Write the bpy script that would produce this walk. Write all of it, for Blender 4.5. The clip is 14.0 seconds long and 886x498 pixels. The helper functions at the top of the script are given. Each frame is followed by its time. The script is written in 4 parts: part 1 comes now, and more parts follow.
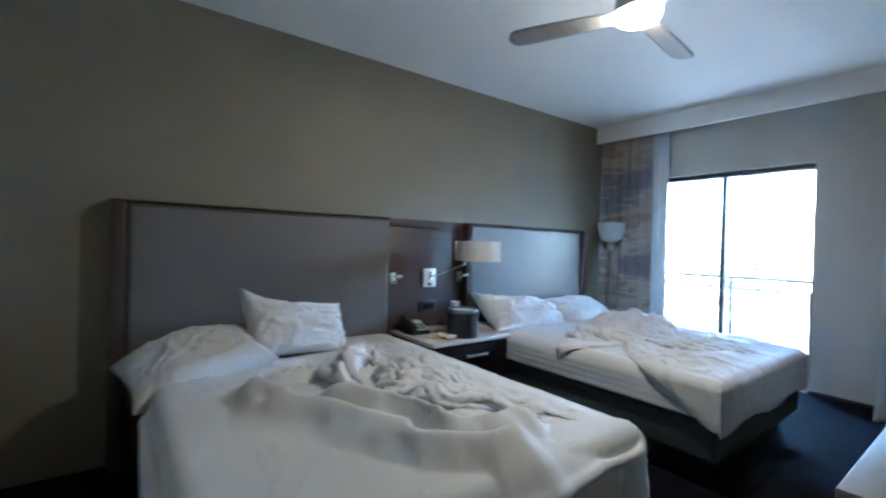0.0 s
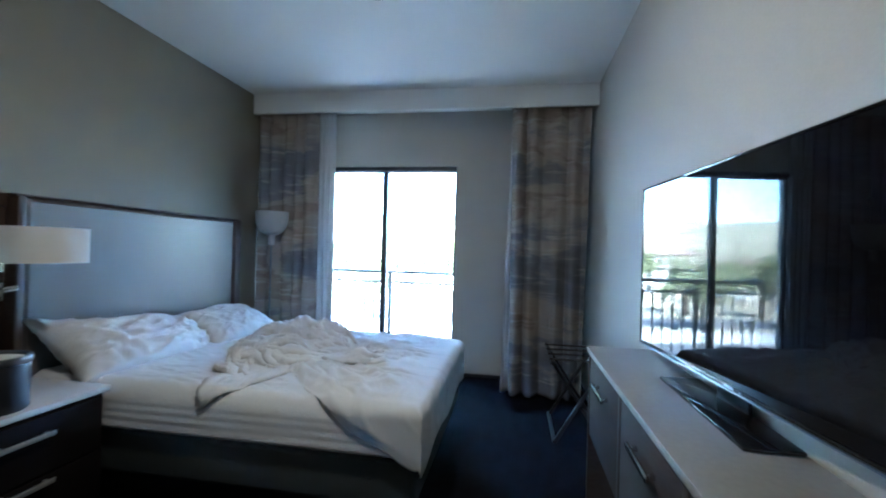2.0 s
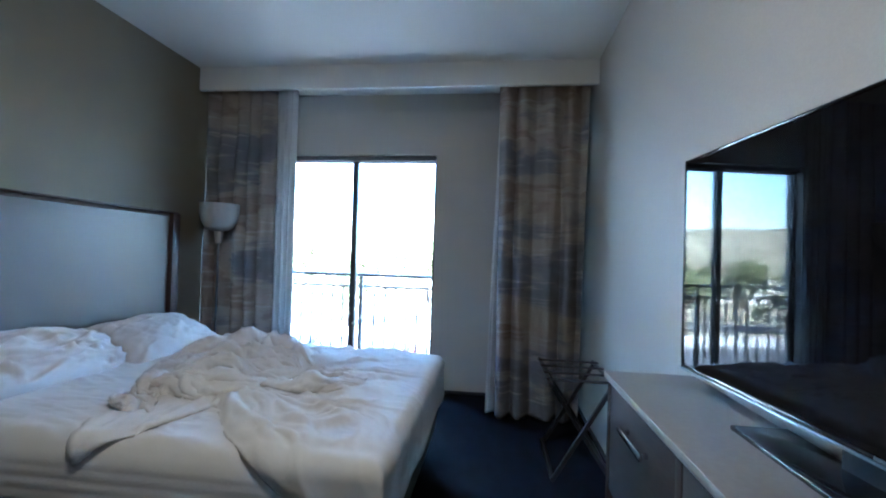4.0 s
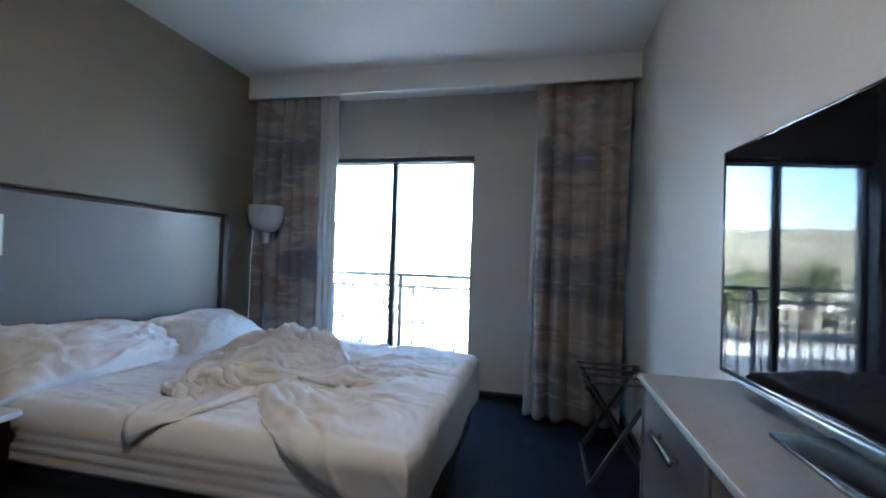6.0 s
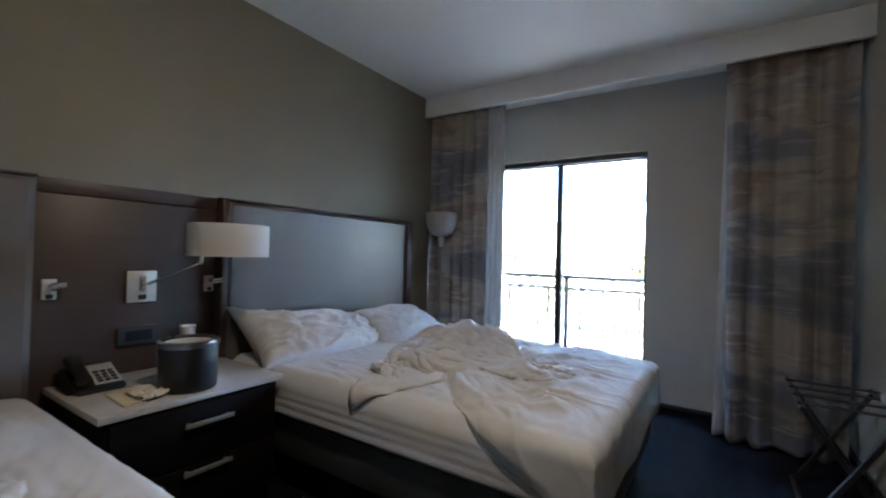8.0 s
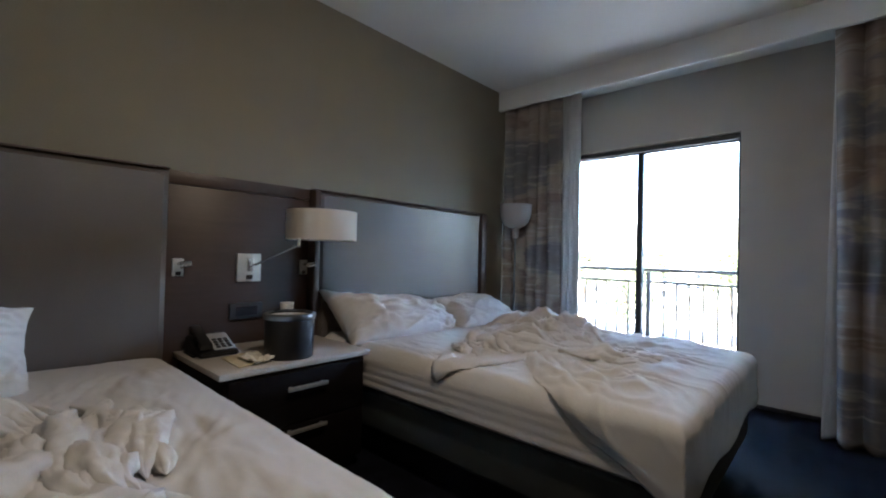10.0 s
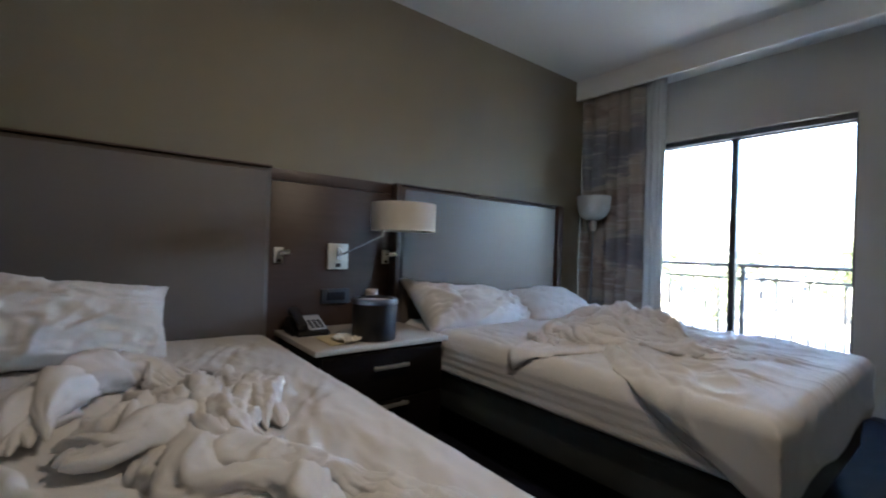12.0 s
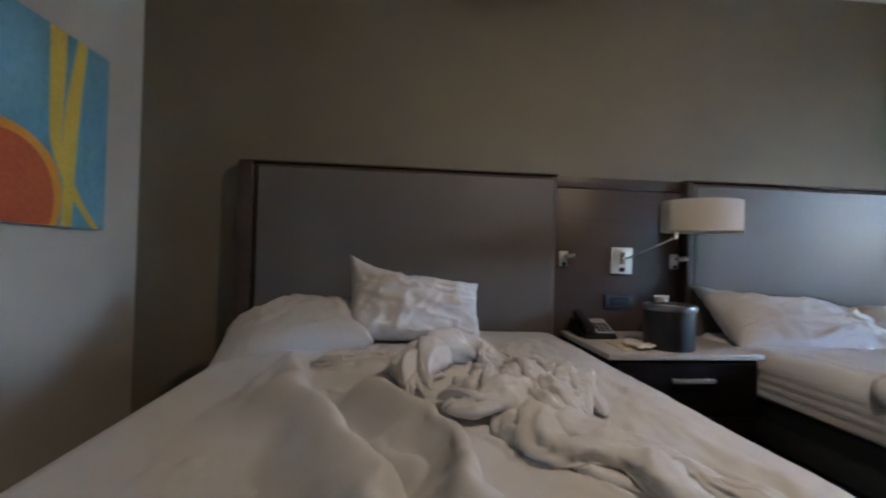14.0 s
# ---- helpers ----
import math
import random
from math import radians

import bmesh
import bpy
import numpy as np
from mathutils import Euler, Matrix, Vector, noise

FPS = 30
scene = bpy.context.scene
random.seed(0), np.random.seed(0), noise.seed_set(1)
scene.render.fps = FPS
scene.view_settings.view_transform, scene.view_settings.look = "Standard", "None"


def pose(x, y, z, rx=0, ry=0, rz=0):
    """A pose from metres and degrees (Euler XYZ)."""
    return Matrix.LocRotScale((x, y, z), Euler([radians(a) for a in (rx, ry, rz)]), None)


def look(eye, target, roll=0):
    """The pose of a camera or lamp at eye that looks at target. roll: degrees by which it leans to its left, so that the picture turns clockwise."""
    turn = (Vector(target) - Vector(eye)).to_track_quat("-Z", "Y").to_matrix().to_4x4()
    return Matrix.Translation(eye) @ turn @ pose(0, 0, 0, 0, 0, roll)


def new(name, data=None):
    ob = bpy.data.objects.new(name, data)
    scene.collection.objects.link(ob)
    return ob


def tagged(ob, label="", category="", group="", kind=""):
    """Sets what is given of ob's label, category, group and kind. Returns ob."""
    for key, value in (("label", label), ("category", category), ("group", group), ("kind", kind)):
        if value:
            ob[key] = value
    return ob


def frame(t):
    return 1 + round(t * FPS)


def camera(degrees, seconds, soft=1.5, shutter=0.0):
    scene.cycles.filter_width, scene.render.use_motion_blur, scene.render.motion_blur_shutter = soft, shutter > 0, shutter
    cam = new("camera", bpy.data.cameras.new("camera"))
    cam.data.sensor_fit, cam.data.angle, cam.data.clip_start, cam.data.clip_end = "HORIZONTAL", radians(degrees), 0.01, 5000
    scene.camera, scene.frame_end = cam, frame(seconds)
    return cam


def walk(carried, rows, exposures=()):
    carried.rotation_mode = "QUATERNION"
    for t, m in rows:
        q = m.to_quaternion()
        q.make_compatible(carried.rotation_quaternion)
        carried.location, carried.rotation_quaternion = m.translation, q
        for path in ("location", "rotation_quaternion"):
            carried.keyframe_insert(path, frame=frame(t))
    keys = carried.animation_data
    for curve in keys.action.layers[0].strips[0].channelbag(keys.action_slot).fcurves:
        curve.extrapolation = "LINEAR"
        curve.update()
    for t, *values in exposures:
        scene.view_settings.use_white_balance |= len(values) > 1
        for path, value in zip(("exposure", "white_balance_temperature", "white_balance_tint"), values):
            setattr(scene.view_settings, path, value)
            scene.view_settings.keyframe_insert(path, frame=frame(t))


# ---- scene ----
cam = camera(91.12, 14.0, soft=2.0, shutter=0.5)
PATH = [
    (0, (1.106, 0.856, 1.329), (2.305, 2.458, 1.310), 1.56),
    (0.5, (1.274, 1.051, 1.308), (2.749, 2.402, 1.302), 1.69),
    (1, (1.452, 1.240, 1.304), (3.161, 2.278, 1.313), 1.67),
    (1.5, (1.635, 1.343, 1.305), (3.539, 1.954, 1.311), 1.44),
    (2, (1.865, 1.427, 1.308), (3.837, 1.757, 1.317), 1.60),
    (2.5, (2.104, 1.504, 1.303), (4.083, 1.795, 1.316), 1.74),
    (3, (2.296, 1.524, 1.295), (4.282, 1.756, 1.323), 1.73),
    (5.5, (2.425, 1.411, 1.248), (4.393, 1.768, 1.285), 1.86),
    (6, (2.401, 1.420, 1.256), (4.351, 1.865, 1.290), 1.86),
    (6.5, (2.367, 1.435, 1.256), (4.278, 2.026, 1.283), 1.88),
    (7, (2.335, 1.454, 1.253), (4.172, 2.243, 1.278), 1.84),
    (7.5, (2.294, 1.460, 1.248), (4.047, 2.423, 1.274), 1.76),
    (8, (2.265, 1.463, 1.242), (3.937, 2.559, 1.269), 1.57),
    (8.5, (2.231, 1.462, 1.233), (3.823, 2.672, 1.262), 1.50),
    (11, (2.172, 1.447, 1.091), (3.593, 2.855, 1.113), 1.60),
    (11.5, (2.150, 1.438, 1.099), (3.508, 2.906, 1.110), 1.77),
    (12, (2.123, 1.429, 1.104), (3.359, 3.001, 1.107), 1.84),
    (12.5, (2.101, 1.425, 1.101), (3.116, 3.148, 1.097), 1.79),
    (13, (2.058, 1.432, 1.087), (2.806, 3.287, 1.090), 1.69),
    (13.5, (1.987, 1.441, 1.064), (2.460, 3.384, 1.080), 1.64),
    (14, (1.937, 1.446, 1.055), (2.140, 3.435, 1.075), 1.62),
]
# stops, kelvin, tint along the walk
EXPOSURES = [(0.0, 6.85, 4750, 1), (1.5, 6.55, 4650, -1), (3.0, 6.3, 4700, 1), (5.5, 6.15, 5100, 4), (7.5, 5.95, 5500, 8), (11.0, 5.9, 5800, 9), (13.0, 5.98, 5700, 10), (14.0, 6.05, 5900, 12)]
walk(cam, [(t, look(eye, target, roll)) for t, eye, target, roll in PATH], EXPOSURES)
SKY, SUN, LAMP = 0.12, 3.0, 2.0

# ---- world, sun, lamps ----
world = bpy.data.worlds.new("sky")
scene.world = world
world.use_nodes = True
wn = world.node_tree
sky = wn.nodes.new("ShaderNodeTexSky")
sky.sky_type = "NISHITA"
sky.sun_disc = False
sky.sun_elevation = radians(48)
sky.sun_rotation = radians(-75)
wn.links.new(sky.outputs["Color"], wn.nodes["Background"].inputs["Color"])
wn.nodes["Background"].inputs["Strength"].default_value = SKY
sun = new("sun", bpy.data.lights.new("sun", "SUN"))
sun.data.energy, sun.data.angle, sun.data.color = SUN, radians(0.5), (1.0, 0.95, 0.87)
sun.matrix_world = look((-12, 3, 16), (0, 0, 0))


# ---- materials ----
def material(name):
    m = bpy.data.materials.new(name)
    m.use_nodes = True
    return m, m.node_tree.nodes, m.node_tree.links, m.node_tree.nodes["Principled BSDF"]


def surface(name, col_a, col_b, rough=0.6, metal=0.0, scale=3.0, fine=60.0, bump=0.1, stretch=(1, 1, 1), detail=6.0, spread=0.12, sheen=0.0):
    """Two colours mixed by large stains and fine grain, with a fine relief."""
    m, n, l, b = material(name)
    tc = n.new("ShaderNodeTexCoord")
    mp = n.new("ShaderNodeMapping")
    mp.inputs["Scale"].default_value = stretch
    l.new(tc.outputs["Object"], mp.inputs["Vector"])
    big, small = n.new("ShaderNodeTexNoise"), n.new("ShaderNodeTexNoise")
    big.inputs["Scale"].default_value, big.inputs["Detail"].default_value = scale, detail
    small.inputs["Scale"].default_value, small.inputs["Detail"].default_value = fine, 3.0
    l.new(mp.outputs["Vector"], big.inputs["Vector"])
    l.new(mp.outputs["Vector"], small.inputs["Vector"])
    add = n.new("ShaderNodeMath")
    add.operation = "ADD"
    l.new(big.outputs["Fac"], add.inputs[0])
    l.new(small.outputs["Fac"], add.inputs[1])
    ramp = n.new("ShaderNodeMapRange")
    ramp.inputs["From Min"].default_value, ramp.inputs["From Max"].default_value = 1.0 - 3 * spread, 1.0 + 3 * spread
    l.new(add.outputs[0], ramp.inputs["Value"])
    mix = n.new("ShaderNodeMixRGB")
    mix.inputs["Color1"].default_value, mix.inputs["Color2"].default_value = (*col_a, 1), (*col_b, 1)
    l.new(ramp.outputs["Result"], mix.inputs["Fac"])
    l.new(mix.outputs["Color"], b.inputs["Base Color"])
    rr = n.new("ShaderNodeMapRange")
    rr.inputs["To Min"].default_value, rr.inputs["To Max"].default_value = max(rough - 0.07, 0.02), min(rough + 0.07, 1)
    l.new(big.outputs["Fac"], rr.inputs["Value"])
    l.new(rr.outputs["Result"], b.inputs["Roughness"])
    b.inputs["Metallic"].default_value = metal
    b.inputs["Sheen Weight"].default_value = sheen
    if bump:
        bp = n.new("ShaderNodeBump")
        bp.inputs["Strength"].default_value, bp.inputs["Distance"].default_value = bump, 0.004
        l.new(small.outputs["Fac"], bp.inputs["Height"])
        l.new(bp.outputs["Normal"], b.inputs["Normal"])
    return m


M = {}
M["accent"] = surface("taupe wall covering", (0.187, 0.166, 0.118), (0.220, 0.197, 0.142), 0.62, scale=1.5, fine=180, bump=0.12)
M["paint"] = surface("pale grey wall paint", (0.435, 0.41, 0.368), (0.485, 0.46, 0.413), 0.55, scale=1.2, fine=150, bump=0.1)
M["ceiling"] = surface("white ceiling paint", (0.72, 0.72, 0.70), (0.78, 0.78, 0.76), 0.7, scale=1.0, fine=120, bump=0.12)
M["carpet"] = surface("dark navy patterned carpet", (0.0010, 0.0012, 0.0028), (0.0070, 0.0076, 0.0140), 0.95, scale=5.5, fine=90, bump=0.8, stretch=(1, 1.8, 1), spread=0.07)
M["carpet"].node_tree.nodes["Principled BSDF"].inputs["Specular IOR Level"].default_value = 0.12
M["wood"] = surface("dark walnut veneer", (0.046, 0.029, 0.022), (0.066, 0.042, 0.032), 0.42, scale=4, fine=40, bump=0.04, stretch=(0.6, 1, 9))
M["espresso"] = surface("espresso wood", (0.005, 0.004, 0.004), (0.010, 0.008, 0.0075), 0.5, scale=4, fine=40, bump=0.04, stretch=(0.6, 1, 8))
M["dresser_wood"] = surface("grey brown wood veneer", (0.036, 0.027, 0.023), (0.062, 0.047, 0.039), 0.60, scale=3, fine=35, bump=0.04, stretch=(0.7, 1, 10))
M["vinyl"] = surface("grey upholstery vinyl", (0.104, 0.090, 0.079), (0.124, 0.109, 0.097), 0.45, scale=3, fine=220, bump=0.08)
for dull in ("dresser_wood", "espresso"):
    M[dull].node_tree.nodes["Principled BSDF"].inputs["Specular IOR Level"].default_value = 0.08
M["vinyl"].node_tree.nodes["Principled BSDF"].inputs["Specular IOR Level"].default_value = 0.65
M["stone"] = surface("off white stone top", (0.44, 0.42, 0.40), (0.55, 0.53, 0.50), 0.32, scale=6, fine=90, bump=0.02)
M["laminate"] = surface("pale grey laminate", (0.235, 0.225, 0.215), (0.285, 0.275, 0.262), 0.38, scale=3, fine=60, bump=0.02)
M["linen"] = surface("white cotton", (0.55, 0.54, 0.535), (0.63, 0.62, 0.615), 0.85, scale=4, fine=400, bump=0.12, sheen=0.15)
M["mattress"] = surface("white quilted mattress cover", (0.52, 0.51, 0.51), (0.60, 0.59, 0.59), 0.85, scale=5, fine=200, bump=0.25, sheen=0.1)
M["boxspring"] = surface("grey green box cover", (0.040, 0.047, 0.046), (0.057, 0.065, 0.064), 0.85, scale=4, fine=250, bump=0.25)
M["black"] = surface("black satin plastic", (0.008, 0.008, 0.009), (0.016, 0.016, 0.017), 0.35, scale=8, fine=120, bump=0.03)
M["bezel"] = surface("gloss black bezel", (0.006, 0.006, 0.007), (0.010, 0.010, 0.011), 0.12, scale=8, fine=80, bump=0.0)
M["leather"] = surface("black leatherette", (0.006, 0.007, 0.009), (0.014, 0.015, 0.019), 0.45, scale=9, fine=160, bump=0.25)
M["chrome"] = surface("brushed nickel", (0.55, 0.55, 0.55), (0.68, 0.68, 0.67), 0.22, metal=1.0, scale=6, fine=150, bump=0.03)
M["silver"] = surface("silver edge strip", (0.22, 0.24, 0.27), (0.30, 0.32, 0.35), 0.3, metal=1.0, scale=6, fine=100, bump=0.0)
M["handle"] = surface("satin nickel handle", (0.52, 0.52, 0.51), (0.64, 0.64, 0.62), 0.36, metal=0.75, scale=6, fine=120, bump=0.02)
M["plate"] = surface("satin steel plate", (0.50, 0.50, 0.46), (0.62, 0.62, 0.58), 0.42, metal=0.4, scale=6, fine=100, bump=0.02)
M["white_plastic"] = surface("white plastic", (0.62, 0.62, 0.61), (0.72, 0.72, 0.71), 0.4, scale=6, fine=90, bump=0.0)
M["frame"] = surface("dark bronze aluminium", (0.030, 0.034, 0.040), (0.050, 0.055, 0.062), 0.42, metal=0.3, scale=6, fine=90, bump=0.03)
# dark railing metal, its grey lightened to carry the window's glare
M["railing"] = surface("glare-paled railing steel", (0.14, 0.145, 0.15), (0.20, 0.205, 0.21), 0.5, metal=0.2, scale=6, fine=90, bump=0.03)
M["rack"] = surface("dark satin metal tube", (0.05, 0.05, 0.055), (0.075, 0.075, 0.08), 0.3, metal=0.7, scale=6, fine=90, bump=0.02)
M["blade"] = surface("light grey wood grain fan blade", (0.26, 0.25, 0.24), (0.36, 0.35, 0.335), 0.5, scale=4, fine=40, bump=0.03, stretch=(1, 8, 1))
M["strap"] = surface("black webbing", (0.012, 0.012, 0.013), (0.026, 0.026, 0.028), 0.8, scale=10, fine=300, bump=0.3)
M["paper"] = surface("white paper", (0.66, 0.63, 0.55), (0.74, 0.71, 0.64), 0.8, scale=8, fine=90, bump=0.02)
M["notepaper"] = surface("pale yellow paper", (0.56, 0.49, 0.31), (0.64, 0.57, 0.39), 0.8, scale=8, fine=90, bump=0.02)
M["screen_grey"] = surface("dark display", (0.012, 0.014, 0.018), (0.02, 0.023, 0.028), 0.2, scale=8, fine=80, bump=0.0)
M["keys"] = surface("grey phone keys", (0.38, 0.38, 0.38), (0.48, 0.48, 0.48), 0.5, scale=8, fine=80, bump=0.0)
M["plaster"] = surface("sandy exterior stucco", (0.42, 0.37, 0.30), (0.52, 0.47, 0.39), 0.9, scale=0.8, fine=20, bump=0.3)
M["stucco_b"] = surface("cream stucco", (0.55, 0.51, 0.44), (0.64, 0.60, 0.53), 0.9, scale=0.5, fine=9, bump=0.2)
M["roof"] = surface("brown roof tiles", (0.16, 0.10, 0.075), (0.25, 0.165, 0.12), 0.9, scale=1, fine=9, bump=0.4)
M["asphalt"] = surface("asphalt", (0.05, 0.05, 0.052), (0.085, 0.085, 0.085), 0.9, scale=0.2, fine=6, bump=0.3)
M["dryland"] = surface("dry grass and soil", (0.20, 0.165, 0.095), (0.30, 0.255, 0.16), 0.95, scale=0.04, fine=0.9, bump=0.5)
M["hill"] = surface("wooded hillside", (0.08, 0.078, 0.04), (0.36, 0.30, 0.19), 0.95, scale=0.03, fine=0.2, bump=0.5)
M["bark"] = surface("bark", (0.06, 0.045, 0.032), (0.12, 0.09, 0.065), 0.9, scale=3, fine=20, bump=0.6)
M["leaf"] = surface("olive green leaves", (0.07, 0.085, 0.025), (0.15, 0.15, 0.05), 0.7, scale=0.6, fine=5, bump=0.2)
M["concrete"] = surface("pale concrete", (0.42, 0.41, 0.39), (0.52, 0.51, 0.49), 0.85, scale=1, fine=20, bump=0.3)
M["car_white"] = surface("white car paint", (0.62, 0.62, 0.62), (0.68, 0.68, 0.68), 0.25, scale=1, fine=9, bump=0.0)
M["car_red"] = surface("red car paint", (0.30, 0.03, 0.025), (0.36, 0.04, 0.03), 0.25, scale=1, fine=9, bump=0.0)
M["canvas_blue"] = surface("blue painted canvas", (0.10, 0.27, 0.42), (0.20, 0.42, 0.55), 0.7, scale=3, fine=40, bump=0.3, stretch=(1, 3, 1))
M["canvas_yellow"] = surface("yellow brush paint", (0.55, 0.40, 0.05), (0.72, 0.55, 0.12), 0.65, scale=5, fine=50, bump=0.3)
M["canvas_red"] = surface("red orange brush paint", (0.42, 0.075, 0.03), (0.56, 0.13, 0.045), 0.65, scale=5, fine=50, bump=0.3)
M["canvas_orange"] = surface("orange brush paint", (0.62, 0.25, 0.03), (0.75, 0.36, 0.05), 0.65, scale=5, fine=50, bump=0.3)

m, n, l, b = material("window glass")
b.inputs["Transmission Weight"].default_value, b.inputs["Roughness"].default_value, b.inputs["IOR"].default_value = 1.0, 0.0, 1.45
M["glass"] = m
m, n, l, b = material("television screen")
b.inputs["Base Color"].default_value = (0.004, 0.004, 0.005, 1)
b.inputs["Roughness"].default_value, b.inputs["IOR"].default_value = 0.03, 1.28
M["screen"] = m
m, n, l, b = material("lit lamp glass")
b.inputs["Base Color"].default_value = (0.85, 0.83, 0.78, 1)
b.inputs["Emission Color"].default_value = (1.0, 0.77, 0.53, 1)
b.inputs["Emission Strength"].default_value = LAMP
M["lit"] = m


def cloth_through(name, col_a, col_b, amount, rough=0.8):
    """Thin cloth that lets some light through."""
    m = surface(name, col_a, col_b, rough, scale=5, fine=350, bump=0.15)
    n, l = m.node_tree.nodes, m.node_tree.links
    tr, mx = n.new("ShaderNodeBsdfTranslucent"), n.new("ShaderNodeMixShader")
    tr.inputs["Color"].default_value = (*col_b, 1)
    mx.inputs["Fac"].default_value = amount
    l.new(n["Principled BSDF"].outputs[0], mx.inputs[1])
    l.new(tr.outputs[0], mx.inputs[2])
    l.new(mx.outputs[0], n["Material Output"].inputs["Surface"])
    return m


M["shade"] = cloth_through("ivory linen lamp shade", (0.66, 0.63, 0.58), (0.74, 0.71, 0.66), 0.25)
M["sheer"] = cloth_through("white sheer voile", (0.50, 0.50, 0.50), (0.58, 0.58, 0.58), 0.3)
M["bowl"] = cloth_through("frosted white glass", (0.46, 0.46, 0.46), (0.54, 0.54, 0.54), 0.2, 0.35)


def curtain_print():
    """Watercolour bands of sand, slate blue and brown across a woven cloth."""
    m = cloth_through("printed drapery", (0.4, 0.36, 0.32), (0.42, 0.38, 0.34), 0.18)
    n, l, b = m.node_tree.nodes, m.node_tree.links, m.node_tree.nodes["Principled BSDF"]
    tc, mp = n.new("ShaderNodeTexCoord"), n.new("ShaderNodeMapping")
    mp.inputs["Scale"].default_value = (0.2, 0.9, 2.3)
    no = n.new("ShaderNodeTexNoise")
    no.inputs["Scale"].default_value, no.inputs["Detail"].default_value, no.inputs["Roughness"].default_value = 1.15, 5.0, 0.55
    no.inputs["Distortion"].default_value = 0.5
    l.new(tc.outputs["Object"], mp.inputs["Vector"])
    l.new(mp.outputs["Vector"], no.inputs["Vector"])
    cr = n.new("ShaderNodeValToRGB")
    e = cr.color_ramp.elements
    e[0].position, e[0].color = 0.34, (0.15, 0.155, 0.18, 1)
    e[1].position, e[1].color = 0.66, (0.30, 0.245, 0.20, 1)
    for p, c in ((0.43, (0.19, 0.20, 0.225)), (0.47, (0.34, 0.31, 0.28)), (0.54, (0.38, 0.33, 0.285)), (0.58, (0.245, 0.20, 0.17))):
        k = e.new(p)
        k.color = (*c, 1)
    l.new(no.outputs["Fac"], cr.inputs["Fac"])
    mp2, no2 = n.new("ShaderNodeMapping"), n.new("ShaderNodeTexNoise")
    mp2.inputs["Scale"].default_value = (0.3, 2.0, 16.0)
    no2.inputs["Scale"].default_value, no2.inputs["Detail"].default_value = 1.6, 4.0
    l.new(tc.outputs["Object"], mp2.inputs["Vector"])
    l.new(mp2.outputs["Vector"], no2.inputs["Vector"])
    th = n.new("ShaderNodeMapRange")
    th.inputs["From Min"].default_value, th.inputs["From Max"].default_value = 0.56, 0.68
    th.inputs["To Max"].default_value = 0.65
    l.new(no2.outputs["Fac"], th.inputs["Value"])
    mx = n.new("ShaderNodeMixRGB")
    mx.inputs["Color2"].default_value = (0.50, 0.47, 0.43, 1)
    l.new(cr.outputs["Color"], mx.inputs["Color1"])
    l.new(th.outputs["Result"], mx.inputs["Fac"])
    l.new(mx.outputs["Color"], b.inputs["Base Color"])
    return m


M["drape"] = curtain_print()


# ---- builders ----
def box(bm, x0, x1, y0, y1, z0, z1, bevel=0.0, seg=2):
    """Adds a box with rounded edges to bm."""
    made = bmesh.ops.create_cube(bm, size=1.0, matrix=Matrix.Translation(((x0 + x1) / 2, (y0 + y1) / 2, (z0 + z1) / 2)) @ Matrix.Diagonal((x1 - x0, y1 - y0, z1 - z0, 1)))
    if bevel:
        edges = list({e for v in made["verts"] for e in v.link_edges})
        bmesh.ops.bevel(bm, geom=edges, offset=bevel, segments=seg, affect="EDGES", profile=0.5)
    return bm


def block(*a, **k):
    return box(bmesh.new(), *a, **k)


def turned(profile, seg=32, at=(0, 0, 0)):
    """A solid of revolution about the z axis from (radius, height) pairs."""
    bm = bmesh.new()
    rings = []
    for r, z in profile:
        if r < 1e-5:
            rings.append([bm.verts.new((at[0], at[1], at[2] + z))])
        else:
            rings.append([bm.verts.new((at[0] + r * math.cos(2 * math.pi * i / seg), at[1] + r * math.sin(2 * math.pi * i / seg), at[2] + z)) for i in range(seg)])
    for a, c in zip(rings, rings[1:]):
        for i in range(seg):
            j = (i + 1) % seg
            q = [a[i % len(a)], a[j % len(a)], c[j % len(c)], c[i % len(c)]]
            q = list(dict.fromkeys(q))
            if len(q) > 2:
                bm.faces.new(q)
    bmesh.ops.recalc_face_normals(bm, faces=bm.faces)
    return bm


def rod(bm, a, c, r, seg=10):
    """A round bar between two points."""
    a, c = Vector(a), Vector(c)
    d = c - a
    bmesh.ops.create_cone(bm, cap_ends=True, segments=seg, radius1=r, radius2=r, depth=d.length, matrix=Matrix.Translation((a + c) / 2) @ d.to_track_quat("Z", "Y").to_matrix().to_4x4())
    return bm


def slat(bm, a, c, w, t, up=(0, 1, 0)):
    """A flat bar between two points, w wide along up, t thick."""
    a, c, up = Vector(a), Vector(c), Vector(up)
    d = (c - a).normalized()
    s = up.normalized() * w / 2
    o = d.cross(up).normalized() * t / 2
    v = [bm.verts.new(p + i * s + j * o) for p in (a, c) for i, j in ((-1, -1), (1, -1), (1, 1), (-1, 1))]
    for f in ((0, 1, 2, 3), (7, 6, 5, 4), (0, 4, 5, 1), (1, 5, 6, 2), (2, 6, 7, 3), (3, 7, 4, 0)):
        bm.faces.new([v[i] for i in f])
    bmesh.ops.recalc_face_normals(bm, faces=bm.faces)
    return bm


def mesh_object(name, bm, mat, smooth=True):
    me = bpy.data.meshes.new(name)
    bm.to_mesh(me)
    bm.free()
    me.materials.append(mat)
    if smooth:
        me.shade_smooth()
        me.set_sharp_from_angle(angle=radians(38))
    return new(name, me)


